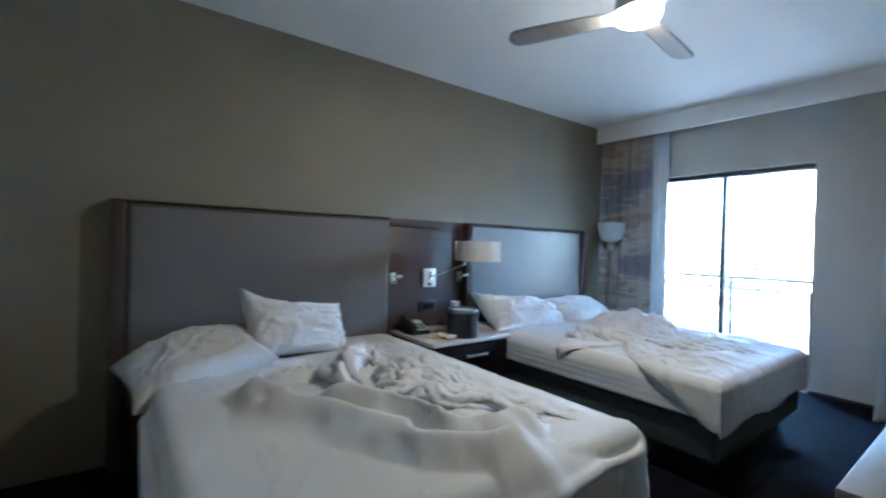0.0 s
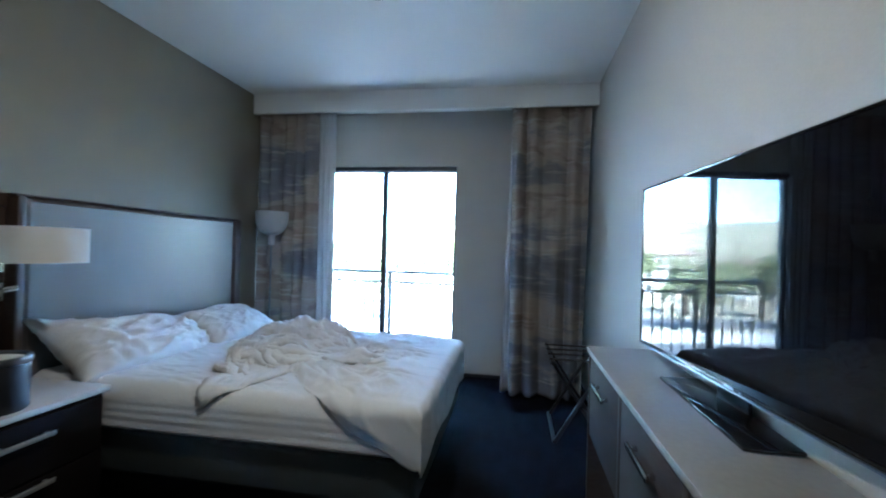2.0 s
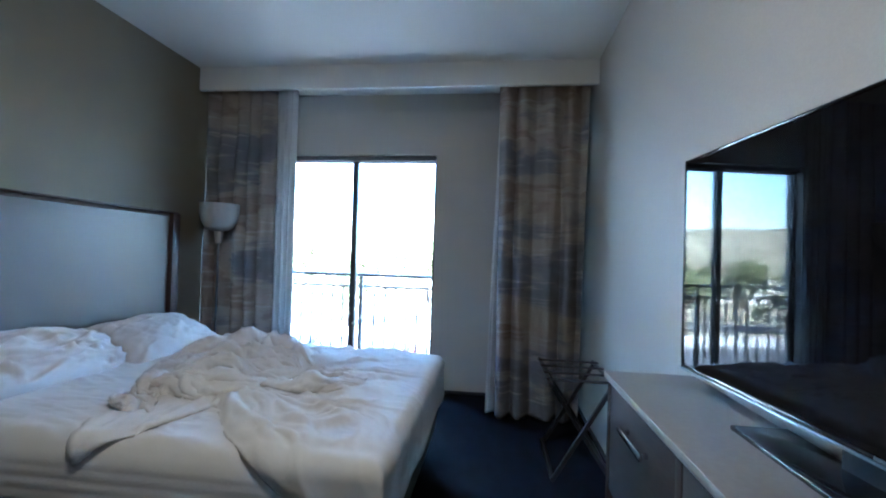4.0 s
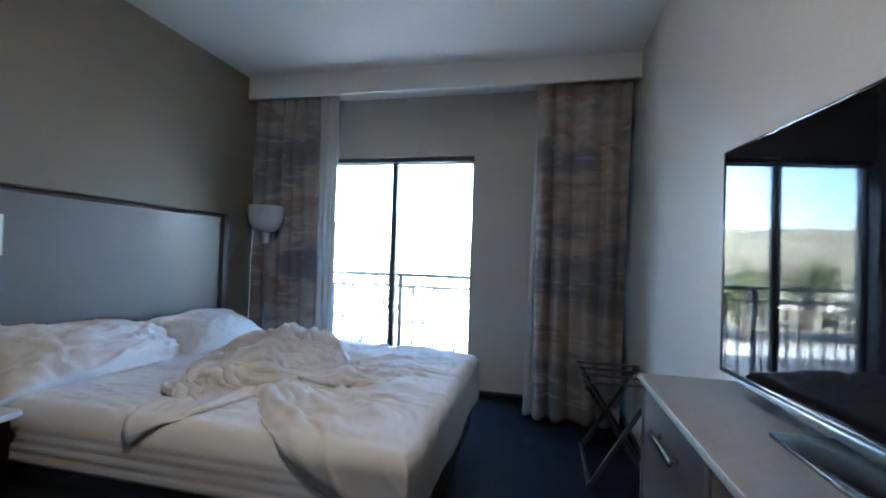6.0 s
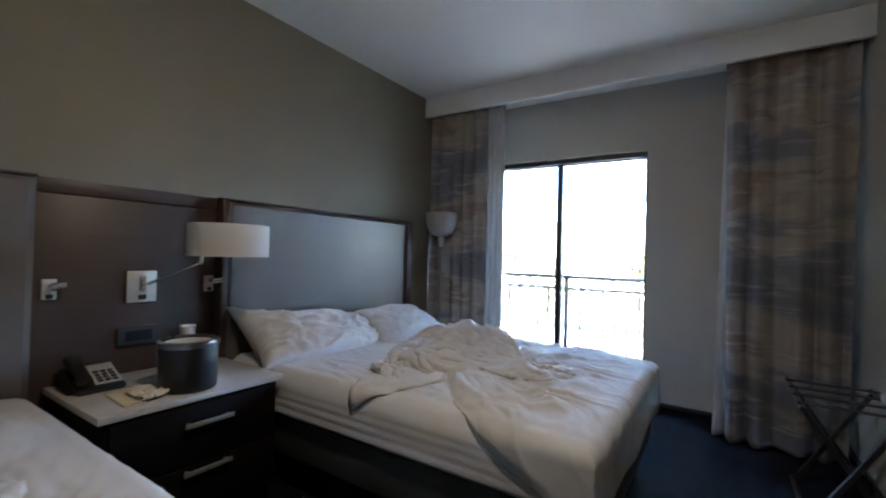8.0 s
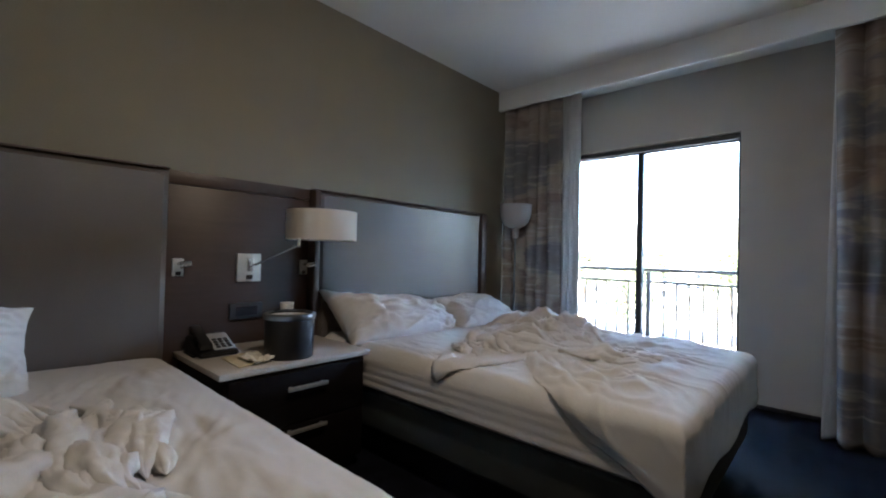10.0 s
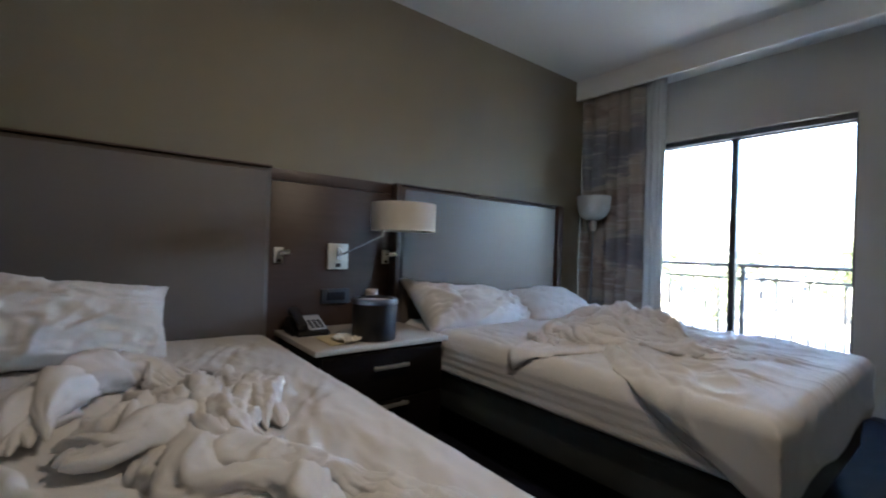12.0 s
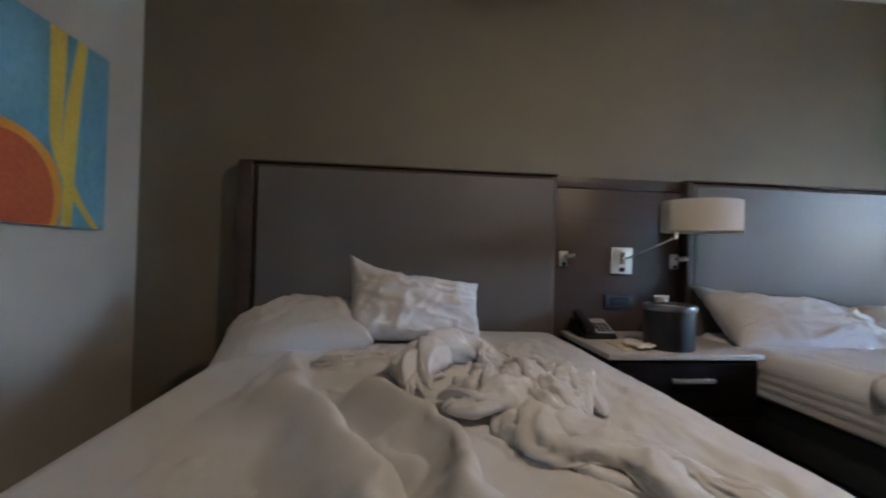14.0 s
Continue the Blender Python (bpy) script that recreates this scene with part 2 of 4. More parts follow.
def part(name, bm, mat, parent, label=""):
    """One mesh object under a thing or a part; its coordinates are world metres."""
    ob = mesh_object(name, bm, mat)
    ob.parent = parent
    ob.matrix_parent_inverse = parent.matrix_world.inverted()
    return tagged(ob, label)


def thing(name, at, label, category, group="", kind=""):
    ob = new(name)
    ob.empty_display_size = 0.1
    ob.matrix_world = Matrix.Translation(at)
    bpy.context.view_layer.update()
    return tagged(ob, label, category, group, kind)


def setting(name, bm, mat, label, category):
    return tagged(mesh_object(name, bm, mat), label, category, kind="structure")


def grid_mesh(px, py, pz, keep=None):
    """A mesh over a grid of points; keep drops cells."""
    bm = bmesh.new()
    nr, nc = px.shape
    vs = [[bm.verts.new((px[i, j], py[i, j], pz[i, j])) for j in range(nc)] for i in range(nr)]
    for i in range(nr - 1):
        for j in range(nc - 1):
            if keep is None or keep[i, j]:
                bm.faces.new((vs[i][j], vs[i][j + 1], vs[i + 1][j + 1], vs[i + 1][j]))
    for v in [v for v in bm.verts if not v.link_faces]:
        bm.verts.remove(v)
    bmesh.ops.recalc_face_normals(bm, faces=bm.faces)
    return bm


def vnoise(x, y, seed=0):
    """Smooth noise of two arrays, 0 to 1."""
    xi, yi = np.floor(x).astype(np.int64), np.floor(y).astype(np.int64)
    fx, fy = x - xi, y - yi
    fx, fy = fx * fx * fx * (fx * (6 * fx - 15) + 10), fy * fy * fy * (fy * (6 * fy - 15) + 10)

    def h(a, c):
        k = (a * 374761393 + c * 668265263 + seed * 974634777) & 0xFFFFFFFF
        k = ((k ^ (k >> 13)) * 1274126177) & 0xFFFFFFFF
        return ((k ^ (k >> 16)) & 0xFFFF) / 65535.0
    return (h(xi, yi) * (1 - fx) + h(xi + 1, yi) * fx) * (1 - fy) + (h(xi, yi + 1) * (1 - fx) + h(xi + 1, yi + 1) * fx) * fy


def creases(x, y, scale, angle, seed, stretch=3.0):
    """Ridged, stretched noise: sharp-crested wrinkles running along angle."""
    c, s = math.cos(radians(angle)), math.sin(radians(angle))
    u, v = (c * x + s * y) * scale / stretch, (-s * x + c * y) * scale
    w = vnoise(u * 1.3 + 7, v * 0.5, seed + 5) * 2.2
    a = 1 - np.abs(2 * vnoise(u + w * 0.4, v + w, seed) - 1)
    c2 = 1 - np.abs(2 * vnoise(u * 2.1 + 3, v * 2.2 + w * 1.7, seed + 1) - 1)
    return a ** 2.0 * 0.7 + c2 ** 2.0 * 0.3


def crumple(x, y, scale, seed):
    """Folded, sharp-crested relief without one direction, 0 to about 1."""
    out, amp = np.zeros(x.shape), 1.0
    for k in range(3):
        f = scale * 1.9 ** k
        wx = x * f + 1.6 * (vnoise(x * f * 0.6, y * f * 0.6, seed + 3 * k) - 0.5) * 2
        wy = y * f + 1.6 * (vnoise(x * f * 0.6 + 9, y * f * 0.6, seed + 3 * k + 1) - 0.5) * 2
        out += amp * (1 - np.abs(2 * vnoise(wx, wy, seed + 3 * k + 2) - 1)) ** 1.6
        amp *= 0.45
    return out / 1.65


def lip(x, y, points, wl, wr, height):
    """A rolled fold along a line: wl wide to the left of its run, wr to the right."""
    best, along, side = np.full(x.shape, 9.0), np.zeros(x.shape), np.ones(x.shape)
    for k, ((ax, ay), (bx, by)) in enumerate(zip(points, points[1:])):
        dx, dy = bx - ax, by - ay
        t = np.clip(((x - ax) * dx + (y - ay) * dy) / (dx * dx + dy * dy), 0, 1)
        d = np.hypot(x - ax - t * dx, y - ay - t * dy)
        near = d < best
        along = np.where(near, k + t, along)
        side = np.where(near, dx * (y - ay) - dy * (x - ax), side)
        best = np.minimum(best, d)
    ends = np.clip(np.minimum(along + 0.3, len(points) - 1 - along + 0.3) / 0.8, 0.2, 1)
    swell = 0.88 + 0.24 * vnoise(along * 1.7, along * 0 + height * 90, 9)
    return height * ends * swell * np.exp(-(best / np.where(side > 0, 1.3 * wl, 1.3 * wr)) ** 1.7)


def rise(margin, reach=0.07, low=0.12):
    """Lets cloth come down to what it lies on towards its hem."""
    q = np.clip(margin / reach, 0, 1)
    return low + (1 - low) * q * q * (3 - 2 * q)


def drape(s, t, h, x0, x1, y0, y1, top, r=0.06):
    """Bends flat cloth (s, t) down over the edges of a bed top, h off its surface. Returns x, y, z."""
    def edge(q, lo, hi):
        over = np.where(q < lo, lo - q, np.where(q > hi, q - hi, 0.0))
        sign = np.where(q < lo, -1.0, 1.0)
        a = np.minimum(over / r, math.pi / 2)
        out = r * np.sin(a) + 0.02 * np.maximum(over - r * math.pi / 2, 0)
        down = r * (1 - np.cos(a)) + np.maximum(over - r * math.pi / 2, 0)
        return np.clip(q, lo, hi) + sign * out, down, sign * np.sin(a), a
    px, dx, nx, ax = edge(s, x0, x1)
    py, dy, ny, ay = edge(t, y0, y1)
    down = np.maximum(dx, dy)
    nz = np.cos(ax) * np.cos(ay)
    ln = np.sqrt(nx * nx + ny * ny + nz * nz) + 1e-6
    return px + h * nx / ln, py + h * ny / ln, top - down + h * nz / ln


# ---- structure ----
WEST, EAST, NORTH, SOUTH, TOP = 0.50, 6.42, 4.00, 0.75, 2.79
setting("floor", box(block(0.3, 6.62, SOUTH - 0.12, 4.2, -0.12, 0.0), 0.3, 1.87, -1.2, SOUTH - 0.12, -0.12, 0.0), M["carpet"], "dark navy carpet with a faint mottled pattern", "carpet")
setting("ceiling", box(block(0.3, 6.62, SOUTH - 0.12, 4.2, TOP, TOP + 0.15), 0.3, 1.87, -1.2, SOUTH - 0.12, TOP, TOP + 0.15), M["ceiling"], "smooth white painted ceiling", "ceiling")
setting("wall_north", block(0.3, 6.62, NORTH, NORTH + 0.2, 0, TOP), M["accent"], "taupe grey wall behind the headboards", "wall")
setting("wall_west", block(0.3, WEST, -1.2, NORTH, 0, TOP), M["paint"], "pale painted wall with a bright canvas", "wall")
setting("wall_south", block(1.75, EAST, SOUTH - 0.12, SOUTH, 0, TOP), M["paint"], "pale painted wall behind the television", "wall")
setting("wall_foyer_south", block(WEST, 1.75, -1.2, -1.05, 0, TOP), M["paint"], "pale painted wall of the entry", "wall")
setting("wall_foyer_east", block(1.75, 1.87, -1.2, SOUTH - 0.12, 0, TOP), M["paint"], "pale painted wall of the entry", "wall")
# window wall, with the opening cut through it
WY0, WY1, WZ0, WZ1 = 2.06, 3.64, 0.08, 2.215
bm = bmesh.new()
box(bm, EAST, EAST + 0.2, SOUTH - 0.12, WY0, 0, TOP)
box(bm, EAST, EAST + 0.2, WY1, NORTH, 0, TOP)
box(bm, EAST, EAST + 0.2, WY0, WY1, WZ1, TOP)
box(bm, EAST, EAST + 0.2, WY0, WY1, 0, WZ0)
setting("wall_east", bm, M["paint"], "pale painted wall around a tall window", "wall")
bm = bmesh.new()
box(bm, EAST - 0.012, EAST, SOUTH + 0.012, WY0, 0, 0.03, 0.003)
box(bm, EAST - 0.012, EAST, WY1, NORTH, 0, 0.03, 0.003)
box(bm, 4.1, EAST - 0.012, SOUTH, SOUTH + 0.012, 0, 0.03, 0.003)
box(bm, WEST, WEST + 0.012, 0, NORTH, 0, 0.03, 0.003)
setting("baseboard", bm, M["frame"], "low dark base strip along the walls", "baseboard")
setting("valance", block(5.75, 5.79, SOUTH, NORTH, 2.60, TOP, 0.003), M["ceiling"], "white drop board hiding the curtain track", "valance")
setting("curtain_track", block(5.84, 5.90, SOUTH + 0.01, NORTH - 0.01, 2.70, TOP - 0.002, 0.004), M["white_plastic"], "white curtain track under the ceiling", "curtain track")

win = thing("window_1", (6.53, (WY0 + WY1) / 2, WZ0), "tall two-pane window in a dark bronze frame", "window", kind="structure")
FX0, FX1 = 6.50, 6.56
part("frame_head", block(FX0, FX1, WY0, WY1, WZ1 - 0.058, WZ1 - 0.02, 0.004), M["frame"], win)
part("blind_cassette", block(FX0 - 0.05, FX0 - 0.004, WY0 + 0.01, WY1 - 0.01, WZ1 - 0.05, WZ1 - 0.004, 0.006), M["frame"], win, "dark roller shade cassette")
part("frame_sill", block(FX0, FX1, WY0, WY1, WZ0, WZ0 + 0.06, 0.004), M["frame"], win)
part("frame_jamb", block(FX0, FX1, WY0, WY0 + 0.028, WZ0 + 0.06, WZ1 - 0.058, 0.004), M["frame"], win)
part("frame_jamb", block(FX0, FX1, WY1 - 0.028, WY1, WZ0 + 0.06, WZ1 - 0.058, 0.004), M["frame"], win)
MULL = 2.868
part("mullion", block(FX0 - 0.006, FX1 + 0.006, MULL - 0.028, MULL + 0.028, WZ0 + 0.06, WZ1 - 0.058, 0.004), M["frame"], win)
for a, c in ((WY0 + 0.028, MULL - 0.028), (MULL + 0.028, WY1 - 0.028)):
    g = part("pane", block(6.527, 6.533, a, c, WZ0 + 0.06, WZ1 - 0.058), M["glass"], win, "clear glass pane")
    g.visible_shadow = False

rail = thing("balcony_railing", (6.80, 2.8, -0.1), "dark metal balcony railing outside the window", "railing")
part("slab", block(6.62, 7.0, 0.9, 4.6, -0.2, 0.02, 0.01), M["concrete"], rail, "pale concrete ledge")
part("top_rail", block(6.77, 6.83, 0.9, 4.6, 1.03, 1.065, 0.008), M["railing"], rail)
part("middle_rail", block(6.785, 6.815, 0.9, 4.6, 0.915, 0.94, 0.004), M["railing"], rail)
part("bottom_rail", block(6.785, 6.815, 0.9, 4.6, 0.10, 0.125, 0.004), M["railing"], rail)
for y in (1.448, 2.868, 4.288):
    part("post", block(6.78, 6.82, y - 0.02, y + 0.02, 0.02, 1.03, 0.003), M["railing"], rail)
bal = bpy.data.meshes.new("baluster")
bm = block(-0.008, 0.008, -0.008, 0.008, 0, 0.79)
bm.to_mesh(bal)
bm.free()
bal.materials.append(M["railing"])
for i in range(32):
    y = 1.03 + i * 0.113
    if min(abs(y - p) for p in (1.448, 2.868, 4.288)) > 0.03:
        o = new("baluster", bal)
        o.parent, o.location = rail, (0, y - 2.8, 0.225)


# ---- curtains ----
def curtain(name, x, y0, y1, z0, z1, folds, depth, mat, label, seed, gather=0.0):
    ns, nz = 150, 60
    s, z = np.meshgrid(np.linspace(0, 1, ns), np.linspace(0, 1, nz))
    ph = s * folds * 2 * math.pi + 0.9 * np.sin(s * 9 + seed) + 0.35 * np.sin(z * 4 + s * 5)
    amp = depth * (0.6 + 0.5 * vnoise(s * 6, z * 1.2, seed)) * (0.75 + 0.25 * (1 - z))
    px = x + amp * np.sin(ph) + 0.012 * vnoise(s * 20, z * 7, seed + 2)
    squeeze = 1 - gather * (1 - z)
    py = y0 + (y1 - y0) * (0.5 + (s - 0.5) * squeeze) + 0.35 * amp * np.cos(ph * 1.0 + 0.7)
    pz = z0 + (z1 - z0) * z + 0.006 * np.sin(ph) * (1 - z)
    ob = mesh_object(name, grid_mesh(px, py, pz), mat)
    so = ob.modifiers.new("thickness", "SOLIDIFY")
    so.thickness = 0.003
    return tagged(ob, label, "curtain", "curtains at the window")


curtain("drapery_curtain", 5.87, 3.35, 3.985, 0.02, 2.70, 5, 0.040, M["drape"], "gathered sand and slate blue printed drape behind a floor lamp", 3)
curtain("drapery_curtain", 5.87, 0.785, 1.49, 0.02, 2.70, 4, 0.042, M["drape"], "gathered sand and slate blue printed drape behind a luggage rack", 11, 0.10)
curtain("sheer_curtain", 5.93, 3.21, 3.41, 0.02, 2.70, 4, 0.028, M["sheer"], "narrow white sheer gathered beside the printed drape", 5)
curtain("sheer_curtain", 5.96, 1.33, 1.47, 0.02, 2.70, 3, 0.024, M["sheer"], "narrow white sheer hanging beside the printed drape", 8, -0.9)


# ---- headboards and wood panel ----
def padded(x0, x1, y0, y1, z0, z1):
    """A padded panel, rounded over at its edges and facing -y."""
    u, v = np.meshgrid(np.linspace(-1, 1, 60), np.linspace(-1, 1, 40))
    prof = lambda q, w: np.sqrt(np.clip(1 - np.clip((np.abs(q) - 1 + w) / w, 0, 1) ** 2, 0, 1))
    d = (y1 - y0) * (0.62 + 0.38 * np.minimum(prof(u, 0.035), prof(v, 0.05)))
    d = d - 0.004 * vnoise(u * 4 + 9, v * 3, 4)
    px, pz = (x0 + x1) / 2 + u * (x1 - x0) / 2, (z0 + z1) / 2 + v * (z1 - z0) / 2
    bm = grid_mesh(px, y1 - d, pz)
    box(bm, x0, x1, y0 + 0.030, y1 + 0.02, z0, z1)
    return bm


def headboard(x0, x1, post_left, post_right, label):
    t = thing("headboard", ((x0 + x1) / 2, 3.95, 0), label, "headboard", "headboards on the wall")
    part("top_cap", block(x0, x1, 3.90, 3.998, 1.528, 1.539, 0.004), M["wood"], t)
    part("pad", padded(x0 + post_left, x1 - post_right, 3.895, 3.965, 0.50, 1.527), M["vinyl"], t, "padded grey vinyl panel")
    if post_left > 0.01:
        part("post", block(x0, x0 + post_left - 0.002, 3.885, 3.998, 0.0, 1.527, 0.004), M["wood"], t)
    if post_right > 0.01:
        part("post", block(x1 - post_right + 0.002, x1, 3.885, 3.998, 0.0, 1.527, 0.004), M["wood"], t)
    part("bottom_rail", block(x0 + post_left, x1 - post_right, 3.93, 3.998, 0.0, 0.497, 0.004), M["wood"], t)
    return t


headboard(1.064, 2.855, 0.075, 0.0, "tall grey padded headboard in a dark wood frame")
headboard(3.656, 5.449, 0.04, 0.075, "tall grey padded headboard near the window, dark wood frame")
pan = thing("wall_panel", (3.256, 3.97, 0), "dark walnut wall panel between the two headboards", "wall panel")
part("panel_board", block(2.859, 3.652, 3.955, 3.998, 0.0, 1.467, 0.003), M["wood"], pan)
part("panel_top_rail", block(2.859, 3.652, 3.95, 3.998, 1.471, 1.536, 0.003), M["wood"], pan)


# ---- beds ----
def bed(x0, x1, y0, y1, label):
    t = thing("bed", ((x0 + x1) / 2, (y0 + y1) / 2, 0), label, "bed", "unmade beds")
    part("plinth", block(x0 + 0.08, x1 - 0.08, y0 + 0.10, y1 - 0.02, 0, 0.165, 0.01), M["black"], t, "recessed black bed base")
    part("box_spring", block(x0 - 0.005, x1 + 0.005, y0 - 0.005, y1, 0.16, 0.375, 0.022, seg=3), M["boxspring"], t, "grey green covered box spring")
    # mattress with horizontal bulging bands on the sides
    ring, rows = [], 26
    bm = bmesh.new()
    w, d = (x1 - x0) / 2, (y1 - y0) / 2
    for i in range(rows + 1):
        z = 0.378 + (0.60 - 0.378) * i / rows
        e = min(i, rows - i) / rows
        inset = 0.03 * max(0, 1 - e / 0.12) ** 2 + 0.010 * (1 - abs(math.sin(i / rows * math.pi * 6))) ** 2
        loop = []
        for k in range(96):
            a = 2 * math.pi * k / 96
            c, s = math.cos(a), math.sin(a)
            q = (abs(c) ** 14 + abs(s) ** 14) ** (-1 / 14)
            loop.append(bm.verts.new(((x0 + x1) / 2 + (w - inset) * c * q, (y0 + y1) / 2 + (d - inset) * s * q, z + 0.004 * math.sin(k * 0.9 + i * 0.3))))
        ring.append(loop)
    for a, c in zip(ring, ring[1:]):
        for k in range(96):
            bm.faces.new((a[k], a[(k + 1) % 96], c[(k + 1) % 96], c[k]))
    bm.faces.new(ring[-1])
    bm.faces.new(list(reversed(ring[0])))
    part("mattress", bm, M["mattress"], t, "white mattress with banded sides")
    return t


def settle(pos, excess, free, bounds, top, bottom, steps=44, inner=8, reach=0.05, bend=0.14):
    """Lets loose cloth fall into folds on a bed: pos is a grid of points, excess the share of spare cloth at each."""
    P = pos.copy()
    V = np.zeros_like(P)
    x0, x1, y0, y1 = bounds
    hw, hd, hh = (x1 - x0) / 2, (y1 - y0) / 2, (top - bottom) / 2
    mid = np.array(((x0 + x1) / 2, (y0 + y1) / 2, (top + bottom) / 2))
    half = np.array((hw, hd, hh)) - 0.05
    links = []
    nr, nc = P.shape[:2]

    def add(di, dj, stiff):
        a = (slice(max(0, -di), nr - max(0, di)), slice(max(0, -dj), nc - max(0, dj)))
        b = (slice(max(0, di), nr - max(0, -di)), slice(max(0, dj), nc - max(0, -dj)))
        rest = np.linalg.norm(pos[a] - pos[b], axis=-1)
        rest = rest * (1 + 0.5 * (excess[a] + excess[b]))
        links.append((a, b, rest, stiff))
    for di, dj, k in ((0, 1, 0.9), (1, 0, 0.9), (1, 1, 0.45), (1, -1, 0.45), (0, 2, bend), (2, 0, bend)):
        add(di, dj, k)
    dt = 1 / 60
    for step in range(steps):
        V[..., 2] -= 2.5 * dt
        V *= 0.9
        Q = P + V * dt
        for it in range(inner):
            C, W = np.zeros_like(Q), np.zeros(Q.shape[:2])
            for a, b, rest, k in links:
                d = Q[b] - Q[a]
                ln = np.sqrt((d * d).sum(-1)) + 1e-9
                c = d * (0.5 * k * (ln - rest) / ln)[..., None]
                C[a] += c
                C[b] -= c
                W[a] += k
                W[b] += k
            Q += 1.6 * C / np.maximum(W, 0.5)[..., None]
            # keep outside the rounded bed
            r = Q - mid
            q = np.abs(r) - half
            o = np.maximum(q, 0)
            ol = np.sqrt((o * o).sum(-1)) + 1e-9
            inside = q.max(-1) < 0
            dist = ol - 0.056
            hit = (dist < 0) & ~inside
            push = np.where(hit, -dist, 0)[..., None] * np.sign(r) * o / ol[..., None]
            Q += push
            Q[..., 2] = np.where(inside, mid[2] + half[2] + 0.056, Q[..., 2])
        off = Q - pos
        ol = np.sqrt((off * off).sum(-1, keepdims=True)) + 1e-9
        Q = pos + off * np.minimum(1, reach / ol) * free[..., None]
        V = (Q - P) / dt
        touch = (hit | inside)[..., None]
        V *= np.where(touch, 0.35, 1.0)
        sp = np.sqrt((V * V).sum(-1, keepdims=True)) + 1e-9
        V *= np.minimum(1, 1.2 / sp)
        P = Q
    return P


def cloth(name, s0, s1, t0, t1, step, bedbox, height, keep, label, thick=0.006, cat="bedding", spare=None, bend=0.14):
    """Bedding over a bed: height(s, t) off the top; keep(s, t) marks where there is cloth; spare(s, t) is its slack."""
    s, t = np.meshgrid(np.arange(s0, s1 + step, step), np.arange(t0, t1 + step, step))
    h = height(s, t)
    px, py, pz = drape(s, t, h, *bedbox)
    k = keep(s, t)[:-1, :-1]
    if spare is not None:
        pos = settle(np.stack((px, py, pz), -1), spare(s, t), np.clip(keep(s, t) * (pz - bedbox[4] + 0.22) / 0.18, 0, 1), (bedbox[0] - 0.05, bedbox[1] + 0.05, bedbox[2] - 0.05, bedbox[3] + 0.4), bedbox[4] + 0.004, 0.2, bend=bend)
        px, py, pz = pos[..., 0], pos[..., 1], pos[..., 2]
    bm = grid_mesh(px, py, pz, k)
    # even out the stepped hem
    for _ in range(10):
        moved = []
        for v in bm.verts:
            if v.is_boundary:
                near = [e.other_vert(v).co for e in v.link_edges if e.is_boundary]
                if len(near) == 2:
                    moved.append((v, 0.4 * v.co + 0.3 * near[0] + 0.3 * near[1]))
        for v, q in moved:
            v.co = q
    ob = mesh_object(name, bm, M["linen"])
    ob.data.set_sharp_from_angle(angle=radians(180))
    so = ob.modifiers.new("thickness", "SOLIDIFY")
    so.thickness, so.offset = thick, 1.0
    if spare is not None:
        sd = ob.modifiers.new("smooth", "SUBSURF")
        sd.levels = sd.render_levels = 1
    return tagged(ob, label, cat)


def smooth_line(points, n):
    """Points along a rounded curve through the given points (Catmull-Rom)."""
    p = [Vector(q) for q in points]
    p = [2 * p[0] - p[1]] + p + [2 * p[-1] - p[-2]]
    out = []
    for i in range(n):
        u = i / (n - 1) * (len(p) - 3) * 0.99999
        k, f = int(u) + 1, u - int(u)
        a, b, c, d = p[k - 1], p[k], p[k + 1], p[k + 2]
        out.append(0.5 * (2 * b + (c - a) * f + (2 * a - 5 * b + 4 * c - d) * f * f + (3 * b - a - 3 * c + d) * f ** 3))
    return out


